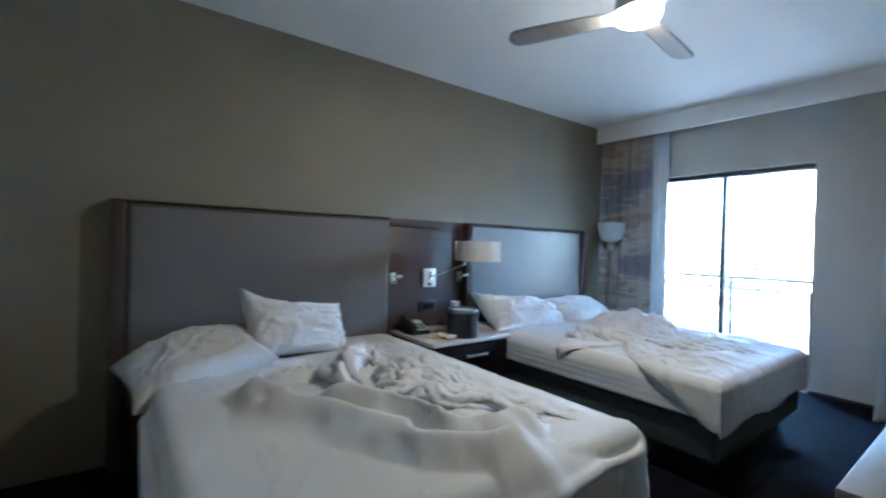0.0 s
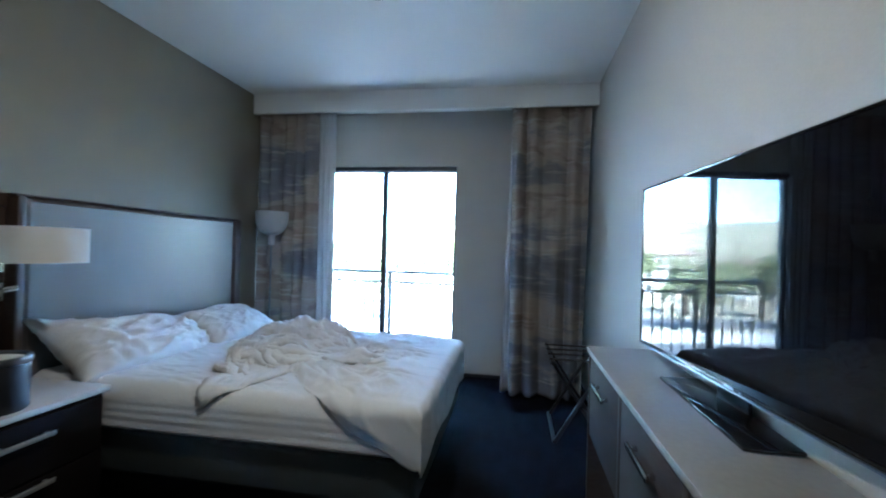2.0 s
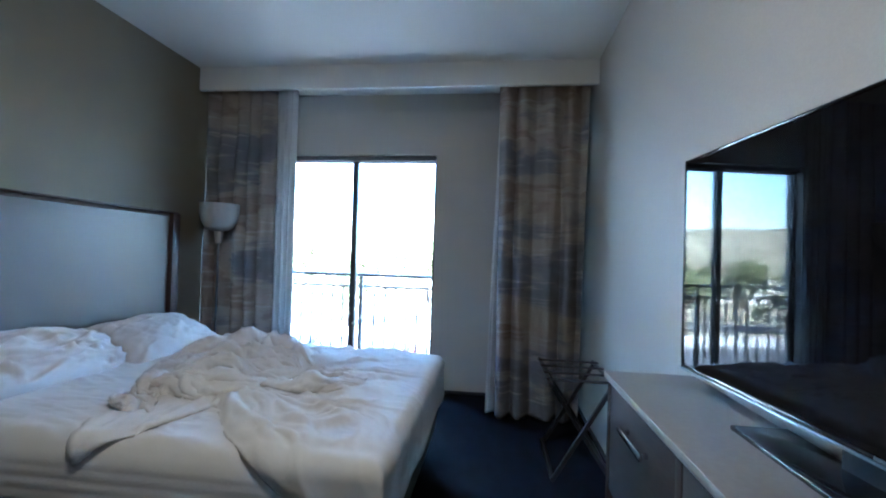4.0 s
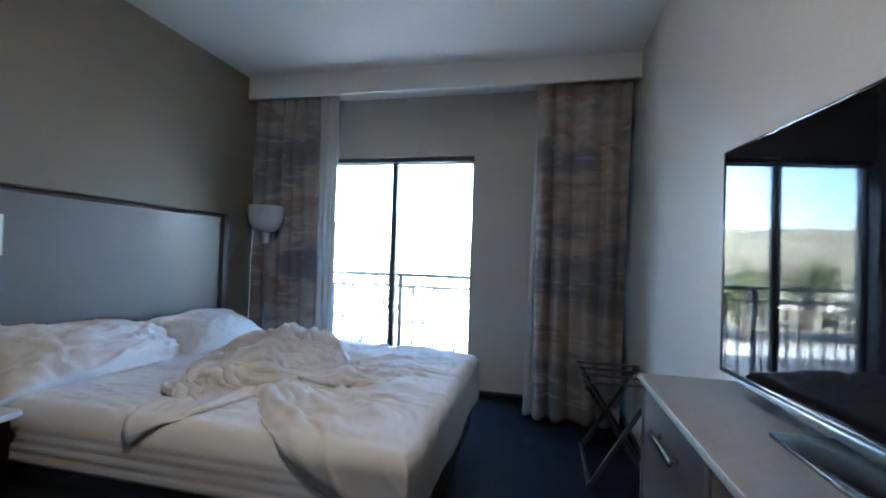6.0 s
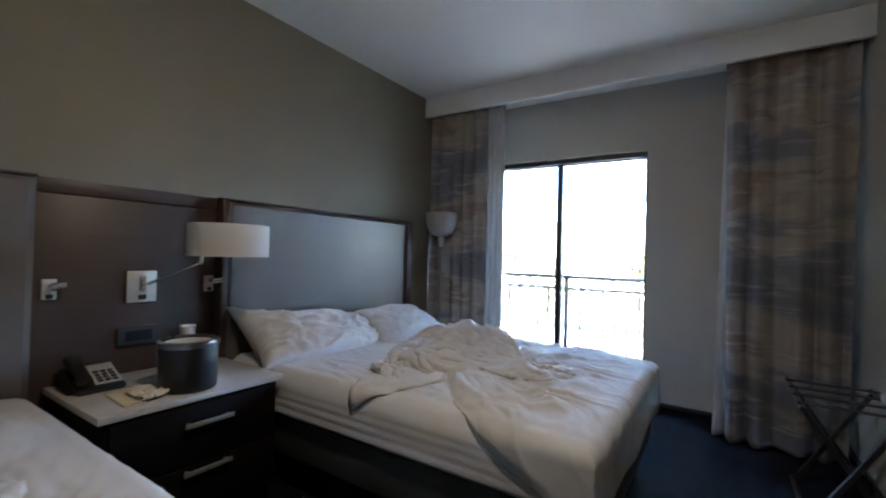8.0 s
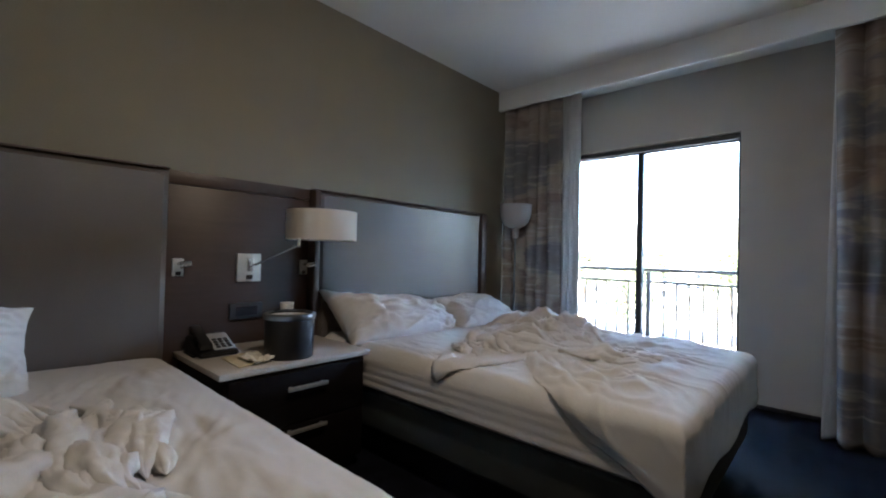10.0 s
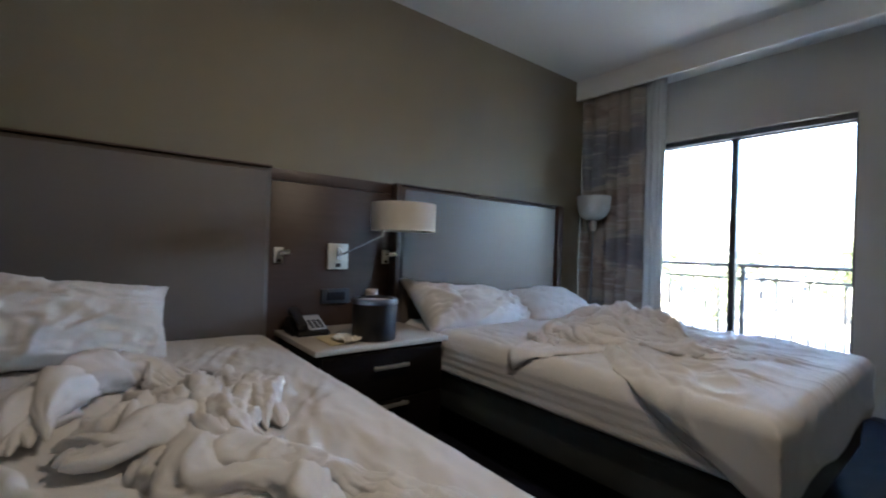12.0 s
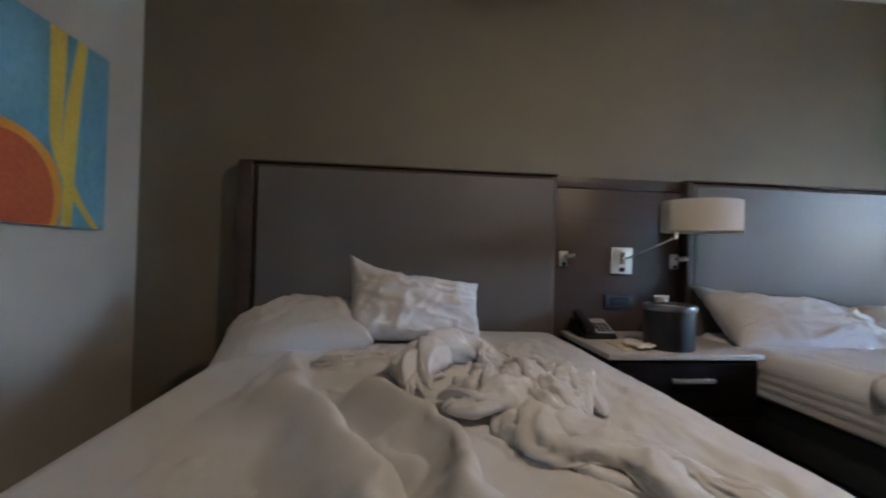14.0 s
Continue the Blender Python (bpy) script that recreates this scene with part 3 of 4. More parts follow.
def fold(parent, points, half_width, height, base, seed, strands=5, turn=1.4):
    """A bunch of cloth gathered along a line on a bed: soft strands that wind and overlap, creased along their length."""
    n, m = 100, 26
    line = smooth_line([(x, y, 0.0) for x, y in points], n)
    length = sum((b - a).length for a, b in zip(line, line[1:]))
    bm = bmesh.new()
    for k in range(strands):
        sd = seed * 13 + k * 7
        rnd_ = random.Random(sd)
        s0, s1 = rnd_.uniform(0, 0.12), rnd_.uniform(0.86, 1.0)
        s, phi = np.meshgrid(np.linspace(s0, s1, n), np.arange(m) * 2 * math.pi / m, indexing="ij")
        q = (s - s0) / (s1 - s0)
        end = np.clip(np.minimum(q, 1 - q) / 0.42, 0, 1)
        end = 0.03 + 0.97 * end ** 0.8 * (1.6 - 0.6 * end)
        px, py = np.cos(phi) * 0.9 + 3, np.sin(phi) * 0.9 + s * length * 6
        crease = (1 - np.abs(2 * vnoise(px * 2.1 + 2.5 * s, py * 1.2, sd + 1) - 1)) ** 1.2
        fine = (1 - np.abs(2 * vnoise(px * 4.6 + 1, py * 2.9, sd + 2) - 1)) ** 1.2
        swell = 0.62 + 0.75 * vnoise(s * length * 9, s * 0 + 2, sd + 3)
        r = end * swell * (0.62 + 0.50 * crease + 0.30 * fine)
        ph = 2 * math.pi * k / strands + turn * s[:, 0] + 2.0 * (vnoise(s[:, 0] * length * 5, s[:, 0] * 0 + k, sd + 4) - 0.5)
        jig = 0.05 * (vnoise(s[:, 0] * length * 7, s[:, 0] * 0 + k, sd + 5) - 0.5)
        rings = []
        for i in range(n):
            f = s[i, 0] * (n - 1)
            g = min(int(f), n - 2)
            c0 = line[g].lerp(line[g + 1], f - g)
            d = (line[g + 1] - line[g]).normalized()
            side = Vector((-d.y, d.x, 0))
            off = 0.72 * half_width * math.cos(ph[i]) + jig[i]
            lift = base + max(0.0, 0.55 * height * math.sin(ph[i])) * end[i, 0]
            ring = []
            for j in range(m):
                c, w = math.cos(phi[i, j]), math.sin(phi[i, j])
                ring.append(bm.verts.new(c0 + side * (off + 0.68 * half_width * r[i, j] * c) + Vector((0, 0, lift + 0.56 * height * r[i, j] * (w if w > 0 else 0.5 * w)))))
            rings.append(ring)
        for a, b in zip(rings, rings[1:]):
            for j in range(m):
                bm.faces.new((a[j], a[(j + 1) % m], b[(j + 1) % m], b[j]))
        bm.faces.new(rings[0])
        bm.faces.new(rings[-1])
    bmesh.ops.recalc_face_normals(bm, faces=bm.faces)
    # small creases that cross from strand to strand
    co = np.array([v.co[:] for v in bm.verts])
    bumps = 0.016 * (crumple(co[:, 0], co[:, 1], 8.5, seed + 300) - 0.45)
    for v, b in zip(bm.verts, bumps):
        v.co.z += b * min(1.0, max(0.0, (v.co.z - base) / 0.03))
    ob = part("fold", bm, M["linen"], parent)
    ob.data.set_sharp_from_angle(angle=radians(180))
    return ob


B1 = (1.27, 2.84, 1.80, 3.88)
B2 = (3.74, 5.21, 1.84, 3.88)
bed(*B1, "queen bed with white bedding, unmade, beside the wall")
bed(*B2, "queen bed with white bedding, unmade, near the window")


# bed 1: fitted sheet, then a rumpled duvet
def h_fit1(s, t):
    return 0.004 + (0.020 * creases(s, t, 11, 65, 21, 6) + 0.013 * creases(s, t, 24, 80, 25, 5)) * np.clip((2.80 - s) / 0.10, 0.25, 1) * (0.3 + 0.7 * vnoise(s * 4, t * 4, 2))


cloth("fitted_sheet", 1.12, 2.99, 1.62, 3.87, 0.011, (B1[0] + 0.05, B1[1] - 0.05, B1[2] + 0.05, 3.9, 0.605), h_fit1, lambda s, t: s > 0, "white fitted sheet with pulled wrinkles over the mattress")


def hem_duvet1(s, t):
    edge = 2.47 + 0.05 * np.sin(t * 9) + np.clip((2.25 - t) * 0.8, 0, 0.33) + 0.04 * vnoise(s * 2, t * 8, 70)
    head = 3.08 + 0.10 * vnoise(s * 4, s * 0 + 2, 71) + 0.05 * np.sin(s * 7)
    return np.minimum(edge - s, head - t)


def h_duvet1(s, t):
    wx = s + 0.06 * (vnoise(s * 5, t * 5, 31) - 0.5) + 0.03 * (vnoise(s * 13, t * 13, 32) - 0.5)
    wy = t + 0.06 * (vnoise(s * 5, t * 5, 33) - 0.5) + 0.03 * (vnoise(s * 13, t * 13, 34) - 0.5)
    top = np.maximum.reduce([
        lip(wx, wy, [(1.58, 3.02), (1.66, 2.75), (1.75, 2.51), (1.84, 2.25), (1.93, 2.05), (2.12, 1.92), (2.30, 1.90)], 0.028, 0.085, 0.125),
        lip(wx, wy, [(1.82, 2.72), (1.99, 2.46), (2.06, 2.24), (2.06, 2.08), (2.22, 1.98), (2.42, 2.02)], 0.026, 0.080, 0.135),
        lip(wx, wy, [(1.89, 2.47), (1.93, 2.30), (2.0, 2.14)], 0.03, 0.05, 0.065),
        lip(wx, wy, [(2.02, 2.72), (2.10, 2.98), (2.26, 3.08), (2.36, 2.90)], 0.10, 0.12, 0.07),
        lip(wx, wy, [(2.14, 2.50), (2.20, 2.36), (2.30, 2.26), (2.42, 2.12)], 0.03, 0.05, 0.035),
        lip(wx, wy, [(2.44, 3.05), (2.38, 2.75), (2.36, 2.50)], 0.07, 0.07, 0.05),
        lip(wx, wy, [(1.66, 3.05), (1.86, 3.06), (2.05, 3.10)], 0.05, 0.05, 0.06),
    ])
    soft = 0.016 + 0.022 * vnoise(s * 2.6, t * 2.6, 40) + 0.035 * np.exp(-(((s - 1.50) / 0.22) ** 2 + ((t - 2.5) / 0.45) ** 2))
    wr = creases(s, t, 7, 120, 50, 3) * (0.25 + 0.75 * vnoise(s * 3 + 4, t * 3, 51))
    fine = creases(s, t, 19, 60, 60, 3) * vnoise(s * 4, t * 4, 61)
    calm = np.clip((s - 1.75) / 0.3, 0.10, 1)
    busy = np.clip((s - 2.0) / 0.2, 0, 1) * np.clip((t - 2.0) / 0.25, 0.35, 1)
    body = soft + top + (0.014 * wr + 0.006 * fine) * calm + 0.010 * busy * (crumple(s, t, 5.0, 64) - 0.35)
    return body * rise(hem_duvet1(s, t))


def keep_duvet1(s, t):
    return hem_duvet1(s, t) > 0


duvet = cloth("duvet", 0.92, 3.02, 1.50, 3.25, 0.0105, (B1[0] + 0.03, B1[1] - 0.02, B1[2] + 0.03, 3.9, 0.610), h_duvet1, keep_duvet1, "white duvet thrown back in deep folds on the bed", 0.010,
      bend=0.30, spare=lambda s, t: 0.05 * np.clip((s - 1.95) / 0.3, 0, 1) * np.clip((t - 1.7) / 0.3, 0.2, 1) * (0.5 + vnoise(s * 3, t * 3, 91)))
for points, w, h, base, seed, strands in (
        ([(2.02, 2.62), (2.03, 2.84), (2.12, 3.02), (2.26, 3.08), (2.38, 2.98)], 0.075, 0.100, 0.660, 1, 5),
        ([(2.04, 2.56), (2.15, 2.60), (2.25, 2.74), (2.30, 2.94)], 0.070, 0.085, 0.660, 2, 4),
        ([(2.47, 3.22), (2.43, 3.00), (2.37, 2.76), (2.36, 2.56), (2.43, 2.44)], 0.060, 0.065, 0.645, 3, 4),
        ([(2.26, 2.82), (2.28, 2.56), (2.34, 2.38), (2.46, 2.24), (2.58, 2.06)], 0.085, 0.048, 0.630, 4, 5),
        ([(2.52, 3.04), (2.52, 2.88), (2.46, 2.70), (2.44, 2.52)], 0.060, 0.050, 0.630, 5, 3),
        ([(2.36, 2.36), (2.50, 2.24), (2.60, 2.08), (2.68, 1.92)], 0.065, 0.034, 0.626, 6, 4),
        ([(1.62, 3.08), (1.78, 3.07), (1.92, 3.12), (2.06, 3.10)], 0.050, 0.050, 0.640, 7, 3)):
    fold(duvet, points, w, h, base, seed, strands)


# bed 2: fitted sheet, then a thrown-back top sheet
def h_fit2(s, t):
    side = np.clip((3.72 - s) / 0.04, 0, 1) * (0.006 + 0.0032 * np.abs(np.sin(s * 78 + 0.9 * vnoise(t * 1.6, s * 3, 77) + 0.3 * np.sin(t * 2.1))) * (0.3 + vnoise(t * 2, s * 30, 78)))
    return 0.004 + side + np.clip((s - 3.72) / 0.06, 0.05, 1) * (0.014 * creases(s, t, 12, 70, 121, 5) + 0.010 * creases(s, t, 25, 95, 125, 4)) * (0.3 + 0.7 * vnoise(s * 4, t * 4, 102))


cloth("fitted_sheet", 3.545, 5.32, 1.70, 3.87, 0.0095, (B2[0] + 0.045, B2[1] - 0.05, B2[2] + 0.05, 3.9, 0.605), h_fit2, lambda s, t: s > 0, "white fitted sheet over the mattress, wrinkled")


def hem_sheet2(s, t):
    hang = np.interp(t, [1.6, 1.85, 1.95, 2.10, 2.27, 2.47, 2.68, 2.80], [3.46, 3.475, 3.52, 3.605, 3.71, 3.89, 4.16, 4.22])
    tongue = np.where(t > 2.86, 3.635 + 2.0 * (t - 2.86), np.where(t > 2.69, 3.635 + 0.80 * (2.86 - t), 3.79 + 4.0 * (2.69 - t)))
    hang = np.minimum(hang, tongue) + 0.008 * np.sin(t * 23)
    head = 2.98 + 0.30 * np.clip((s - 4.2) / 0.3, 0, 1) + 0.06 * np.sin(s * 9)
    return np.minimum.reduce([s - hang, head - t, 5.32 + 0.03 * np.sin(t * 11) - s, t - 1.56 - 0.02 * np.sin(s * 8)])


def h_sheet2(s, t):
    wx = s + 0.07 * (vnoise(s * 5, t * 5, 131) - 0.5) + 0.035 * (vnoise(s * 13, t * 13, 132) - 0.5)
    wy = t + 0.07 * (vnoise(s * 5, t * 5, 133) - 0.5) + 0.035 * (vnoise(s * 13, t * 13, 134) - 0.5)
    top = np.maximum.reduce([
        lip(wx, wy, [(4.40, 3.08), (4.72, 3.02), (4.82, 2.75), (4.66, 2.45)], 0.16, 0.16, 0.06),
        lip(wx, wy, [(4.22, 2.64), (4.04, 2.50), (3.90, 2.36), (3.76, 2.22)], 0.022, 0.030, 0.032),
        lip(wx, wy, [(4.24, 2.58), (4.12, 2.40), (3.98, 2.24), (3.80, 2.10)], 0.022, 0.034, 0.030),
        lip(wx, wy, [(4.32, 2.52), (4.26, 2.34), (4.16, 2.18), (3.98, 2.02)], 0.020, 0.030, 0.026),
        lip(wx, wy, [(4.44, 2.36), (4.40, 2.22), (4.30, 2.08)], 0.020, 0.030, 0.022),
        lip(wx, wy, [(4.56, 2.24), (4.60, 2.10), (4.56, 1.98)], 0.020, 0.030, 0.020),
        lip(wx, wy, [(4.72, 2.36), (4.88, 2.24), (4.94, 2.08)], 0.020, 0.030, 0.020),
        lip(wx, wy, [(4.86, 2.58), (5.00, 2.44), (5.08, 2.28)], 0.020, 0.030, 0.020),
        lip(wx, wy, [(4.06, 3.02), (3.94, 2.94), (3.80, 2.88)], 0.025, 0.035, 0.020),
    ])
    soft = 0.005 + 0.008 * vnoise(s * 2.6, t * 2.6, 140)
    # wrinkles that run out from the bunch, crossed by shorter ones
    far = np.hypot(s - 4.36, t - 2.72)
    ang = np.arctan2(t - 2.72, s - 4.36) + 0.30 * (vnoise(s * 4, t * 4, 152) - 0.5)
    rays = (1 - np.abs(2 * vnoise(ang * 6.5 + 40, far * 2.4, 153) - 1)) ** 2.2
    rays2 = (1 - np.abs(2 * vnoise(ang * 13 + 40, far * 5.0, 154) - 1)) ** 2.0
    across = creases(s, t, 9, 10, 155, 3.0) * vnoise(s * 3 + 4, t * 3, 151)
    fine = creases(s, t, 21, 35, 160, 4) * vnoise(s * 5, t * 5, 161)
    flat = np.clip((t - 1.88) / 0.12, 0.35, 1) * np.clip((s - 3.74) / 0.08, 0.45, 1)
    patch = 0.35 + 0.65 * vnoise(s * 2.6, t * 2.6, 163)
    body = soft + top * 0.95 + (0.025 * rays + 0.012 * rays2 + 0.014 * across + 0.009 * fine) * flat * patch
    return body * rise(hem_sheet2(s, t), 0.06, 0.15)


def keep_sheet2(s, t):
    return hem_sheet2(s, t) > 0


top_sheet = cloth("top_sheet", 3.30, 5.50, 1.50, 3.42, 0.0080, (B2[0] + 0.012, B2[1] - 0.020, B2[2] + 0.02, 3.9, 0.612, 0.045), h_sheet2, keep_sheet2, "white top sheet bunched up and hanging over the bed side", 0.006)
for points, w, h, base, seed, strands in (
        ([(4.66, 3.24), (4.93, 3.18), (5.06, 2.98), (5.05, 2.70)], 0.090, 0.110, 0.625, 21, 4),
        ([(4.44, 3.16), (4.70, 3.14), (4.88, 2.98), (4.86, 2.76), (4.72, 2.50), (4.54, 2.22)], 0.095, 0.125, 0.628, 22, 5),
        ([(4.32, 3.06), (4.52, 2.98), (4.66, 2.82), (4.66, 2.60), (4.56, 2.42)], 0.075, 0.110, 0.630, 23, 5),
        ([(4.24, 2.98), (4.40, 2.86), (4.50, 2.70), (4.48, 2.50)], 0.070, 0.095, 0.628, 24, 4),
        ([(4.10, 3.06), (4.20, 2.92), (4.20, 2.76), (4.28, 2.60), (4.42, 2.48)], 0.065, 0.075, 0.635, 25, 4),
        ([(4.36, 2.62), (4.30, 2.46), (4.32, 2.30), (4.42, 2.14), (4.54, 2.02)], 0.075, 0.058, 0.630, 26, 4),
        ([(4.50, 2.52), (4.48, 2.36), (4.56, 2.22), (4.70, 2.10)], 0.065, 0.050, 0.632, 27, 4),
        ([(4.12, 3.08), (4.02, 2.99), (3.99, 2.86), (3.90, 2.76)], 0.050, 0.045, 0.625, 28, 3),
        ([(4.38, 3.12), (4.26, 3.02), (4.14, 2.98), (4.04, 2.90)], 0.050, 0.055, 0.630, 29, 3),
        ([(4.84, 2.42), (4.96, 2.56), (5.04, 2.76)], 0.075, 0.045, 0.625, 30, 4)):
    fold(top_sheet, points, w, h, base, seed, strands)


def pillow(centre, size, rot, label, seed, sag=0.0, crush=1.0, ear=(0, 0, 0)):
    """A stuffed pillow: size is width, length, thickness; rot in degrees."""
    n = 56
    u, v = np.meshgrid(np.linspace(-1, 1, n), np.linspace(-1, 1, n))
    w, d, th = size
    pull = np.clip((u * ear[0] + v * ear[1]) / 2, 0, 1) ** 5
    shrink = 1 - 0.10 * (1 - v ** 2) * np.abs(u) ** 3
    shrink2 = 1 - 0.14 * (1 - u ** 2) * np.abs(v) ** 3
    puff = (np.clip(1 - np.abs(u) ** 2.6, 0, 1) * np.clip(1 - np.abs(v) ** 2.6, 0, 1)) ** 0.55
    wr = crumple(u * 0.4 + seed, v * 0.3, 7, 240 + seed) * 0.9 + 0.6 * creases(u * 0.4 + 1, v * 0.3 + 2, 13, 40 + 17 * seed, 200 + seed, 3)
    wr2 = creases(u * 0.4 + 5, v * 0.3 + 2, 9, 110 + 23 * seed, 220 + seed, 3)
    bm = bmesh.new()
    for side in (1, -1):
        h = side * (th / 2 * puff * (0.9 + 0.2 * vnoise(u * 2 + seed, v * 2, seed)) + crush * (0.034 * wr + 0.022 * wr2) * puff ** 0.5) - sag * u ** 2
        g = grid_mesh(u * w / 2 * shrink, v * d / 2 * shrink2 + ear[2] * pull, h)
        me = bpy.data.meshes.new("half")
        g.to_mesh(me)
        g.free()
        bm.from_mesh(me)
        bpy.data.meshes.remove(me)
    bmesh.ops.remove_doubles(bm, verts=bm.verts, dist=0.0015)
    bmesh.ops.recalc_face_normals(bm, faces=bm.faces)
    ob = mesh_object("pillow", bm, M["linen"])
    ob.data.set_sharp_from_angle(angle=radians(180))
    ob.matrix_world = pose(*centre, *rot)
    return tagged(ob, label, "pillow", "white pillows on the beds")


pillow((2.03, 3.60, 0.775), (0.70, 0.37, 0.17), (62, 7, 12), "white pillow propped upright on its edge", 1, 0, 1.3, (-1, 1, 0.07))
pillow((1.46, 3.54, 0.672), (0.70, 0.50, 0.20), (13, -12, 8), "plump white pillow lying by the headboard", 2, 0.03, 0.9)
pillow((4.23, 3.66, 0.685), (1.10, 0.42, 0.15), (36, 6, 1), "crumpled white pillow leaning on the headboard", 3, 0.02, 1.5, (-1, 1, 0.10))
pillow((4.98, 3.60, 0.68), (0.78, 0.48, 0.18), (24, 3, -6), "plump white pillow lying near the window", 4, 0.03, 0.8)


# ---- nightstand and what stands on it ----
ns = thing("nightstand", (3.29, 3.64, 0), "black wood nightstand with two drawers and a stone top", "nightstand")
part("body", block(2.93, 3.66, 3.365, 3.945, 0.06, 0.586, 0.004), M["espresso"], ns)
part("plinth", block(2.96, 3.63, 3.40, 3.93, 0.0, 0.058), M["black"], ns)
part("top", block(2.905, 3.685, 3.342, 3.945, 0.589, 0.617, 0.005), M["stone"], ns, "off-white stone top")
for z0, z1, hz in ((0.33, 0.575, 0.50), (0.075, 0.322, 0.30)):
    dr = part("drawer", block(2.945, 3.645, 3.345, 3.363, z0, z1, 0.003), M["espresso"], ns)
    hb = bmesh.new()
    box(hb, 3.20, 3.41, 3.312, 3.322, hz - 0.010, hz + 0.010, 0.003)
    box(hb, 3.215, 3.227, 3.320, 3.345, hz - 0.006, hz + 0.006, 0.001)
    box(hb, 3.383, 3.395, 3.320, 3.345, hz - 0.006, hz + 0.006, 0.001)
    part("handle", hb, M["handle"], dr, "brushed metal bar handle")

bk = thing("ice_bucket", (3.287, 3.485, 0.617), "black leatherette ice bucket with a clear bag over its rim", "ice bucket")
part("body", turned([(0, 0), (0.112, 0.0), (0.116, 0.006), (0.120, 0.20), (0.117, 0.207), (0.108, 0.207), (0.105, 0.03), (0, 0.03)], 40, (3.287, 3.485, 0.617)), M["leather"], bk)
part("rim", turned([(0.106, 0.198), (0.123, 0.190), (0.126, 0.200), (0.123, 0.214), (0.112, 0.219), (0.105, 0.212)], 40, (3.287, 3.485, 0.617)), M["silver"], bk, "clear plastic bag turned over the rim")
part("lid", turned([(0, 0.206), (0.104, 0.204), (0.104, 0.196), (0, 0.196)], 32, (3.287, 3.485, 0.617)), M["white_plastic"], bk)
CUPX, CUPY = 3.405, 3.74
cup = thing("wrapped_cup_stack", (CUPX, CUPY, 0.617), "white wrapped cups standing behind the ice bucket", "cups")
part("cup", turned([(0, 0), (0.030, 0), (0.036, 0.11), (0.039, 0.114), (0.039, 0.12), (0.034, 0.122)], 20, (CUPX, CUPY, 0.617)), M["white_plastic"], cup)
part("cup", turned([(0.030, 0.122), (0.036, 0.225), (0.039, 0.229), (0.037, 0.236), (0, 0.238)], 20, (CUPX, CUPY, 0.617)), M["white_plastic"], cup)

ph = thing("desk_telephone", (3.03, 3.78, 0.617), "black desk telephone with a grey keypad", "telephone")
bm = bmesh.new()
prof = [(3.68, 0.617), (3.68, 0.637), (3.76, 0.665), (3.86, 0.705), (3.90, 0.700), (3.90, 0.617)]
a = [bm.verts.new((2.945, y, z)) for y, z in prof]
c = [bm.verts.new((3.125, y, z)) for y, z in prof]
for i in range(6):
    bm.faces.new((a[i], a[(i + 1) % 6], c[(i + 1) % 6], c[i]))
bm.faces.new(a)
bm.faces.new(list(reversed(c)))
bmesh.ops.recalc_face_normals(bm, faces=bm.faces)
bmesh.ops.bevel(bm, geom=list(bm.edges), offset=0.006, segments=2, affect="EDGES")
part("body", bm, M["black"], ph)
tilt = math.degrees(math.atan2(0.04, 0.10))
hs = bmesh.new()
box(hs, -0.026, 0.026, -0.10, 0.10, 0.010, 0.032, 0.010)
box(hs, -0.028, 0.028, -0.10, -0.05, -0.006, 0.030, 0.010)
box(hs, -0.028, 0.028, 0.05, 0.10, -0.006, 0.030, 0.010)
bmesh.ops.transform(hs, matrix=pose(2.978, 3.79, 0.690, tilt, 0, 0), verts=hs.verts)
part("handset", hs, M["black"], ph)
fp = bmesh.new()
box(fp, -0.050, 0.050, -0.075, 0.075, 0.0, 0.003, 0.001)
bmesh.ops.transform(fp, matrix=pose(3.068, 3.775, 0.674, tilt, 0, 0), verts=fp.verts)
face = part("faceplate", fp, M["keys"], ph, "grey keypad plate")
for i in range(4):
    for j in range(3):
        kb = bmesh.new()
        box(kb, -0.010, 0.010, -0.007, 0.007, 0.0, 0.006, 0.002)
        bmesh.ops.transform(kb, matrix=pose(3.068, 3.775, 0.674, tilt, 0, 0) @ pose(-0.027 + 0.027 * j, -0.055 + 0.023 * i, 0.002), verts=kb.verts)
        part("key", kb, M["black"], face)
cord = bpy.data.curves.new("telephone_cord", "CURVE")
cord.dimensions, cord.bevel_depth = "3D", 0.004
sp = cord.splines.new("NURBS")
cp = [(2.95, 3.74, 0.624), (2.925, 3.70, 0.623), (2.935, 3.80, 0.623), (2.93, 3.90, 0.630), (2.97, 3.93, 0.630)]
sp.points.add(len(cp) - 1)
for q, p in zip(sp.points, cp):
    q.co = (*p, 1)
sp.use_endpoint_u = True
co = new("telephone_cord", cord)
cord.materials.append(M["black"])
tagged(co, "black telephone cord lying on the nightstand top", "cord")


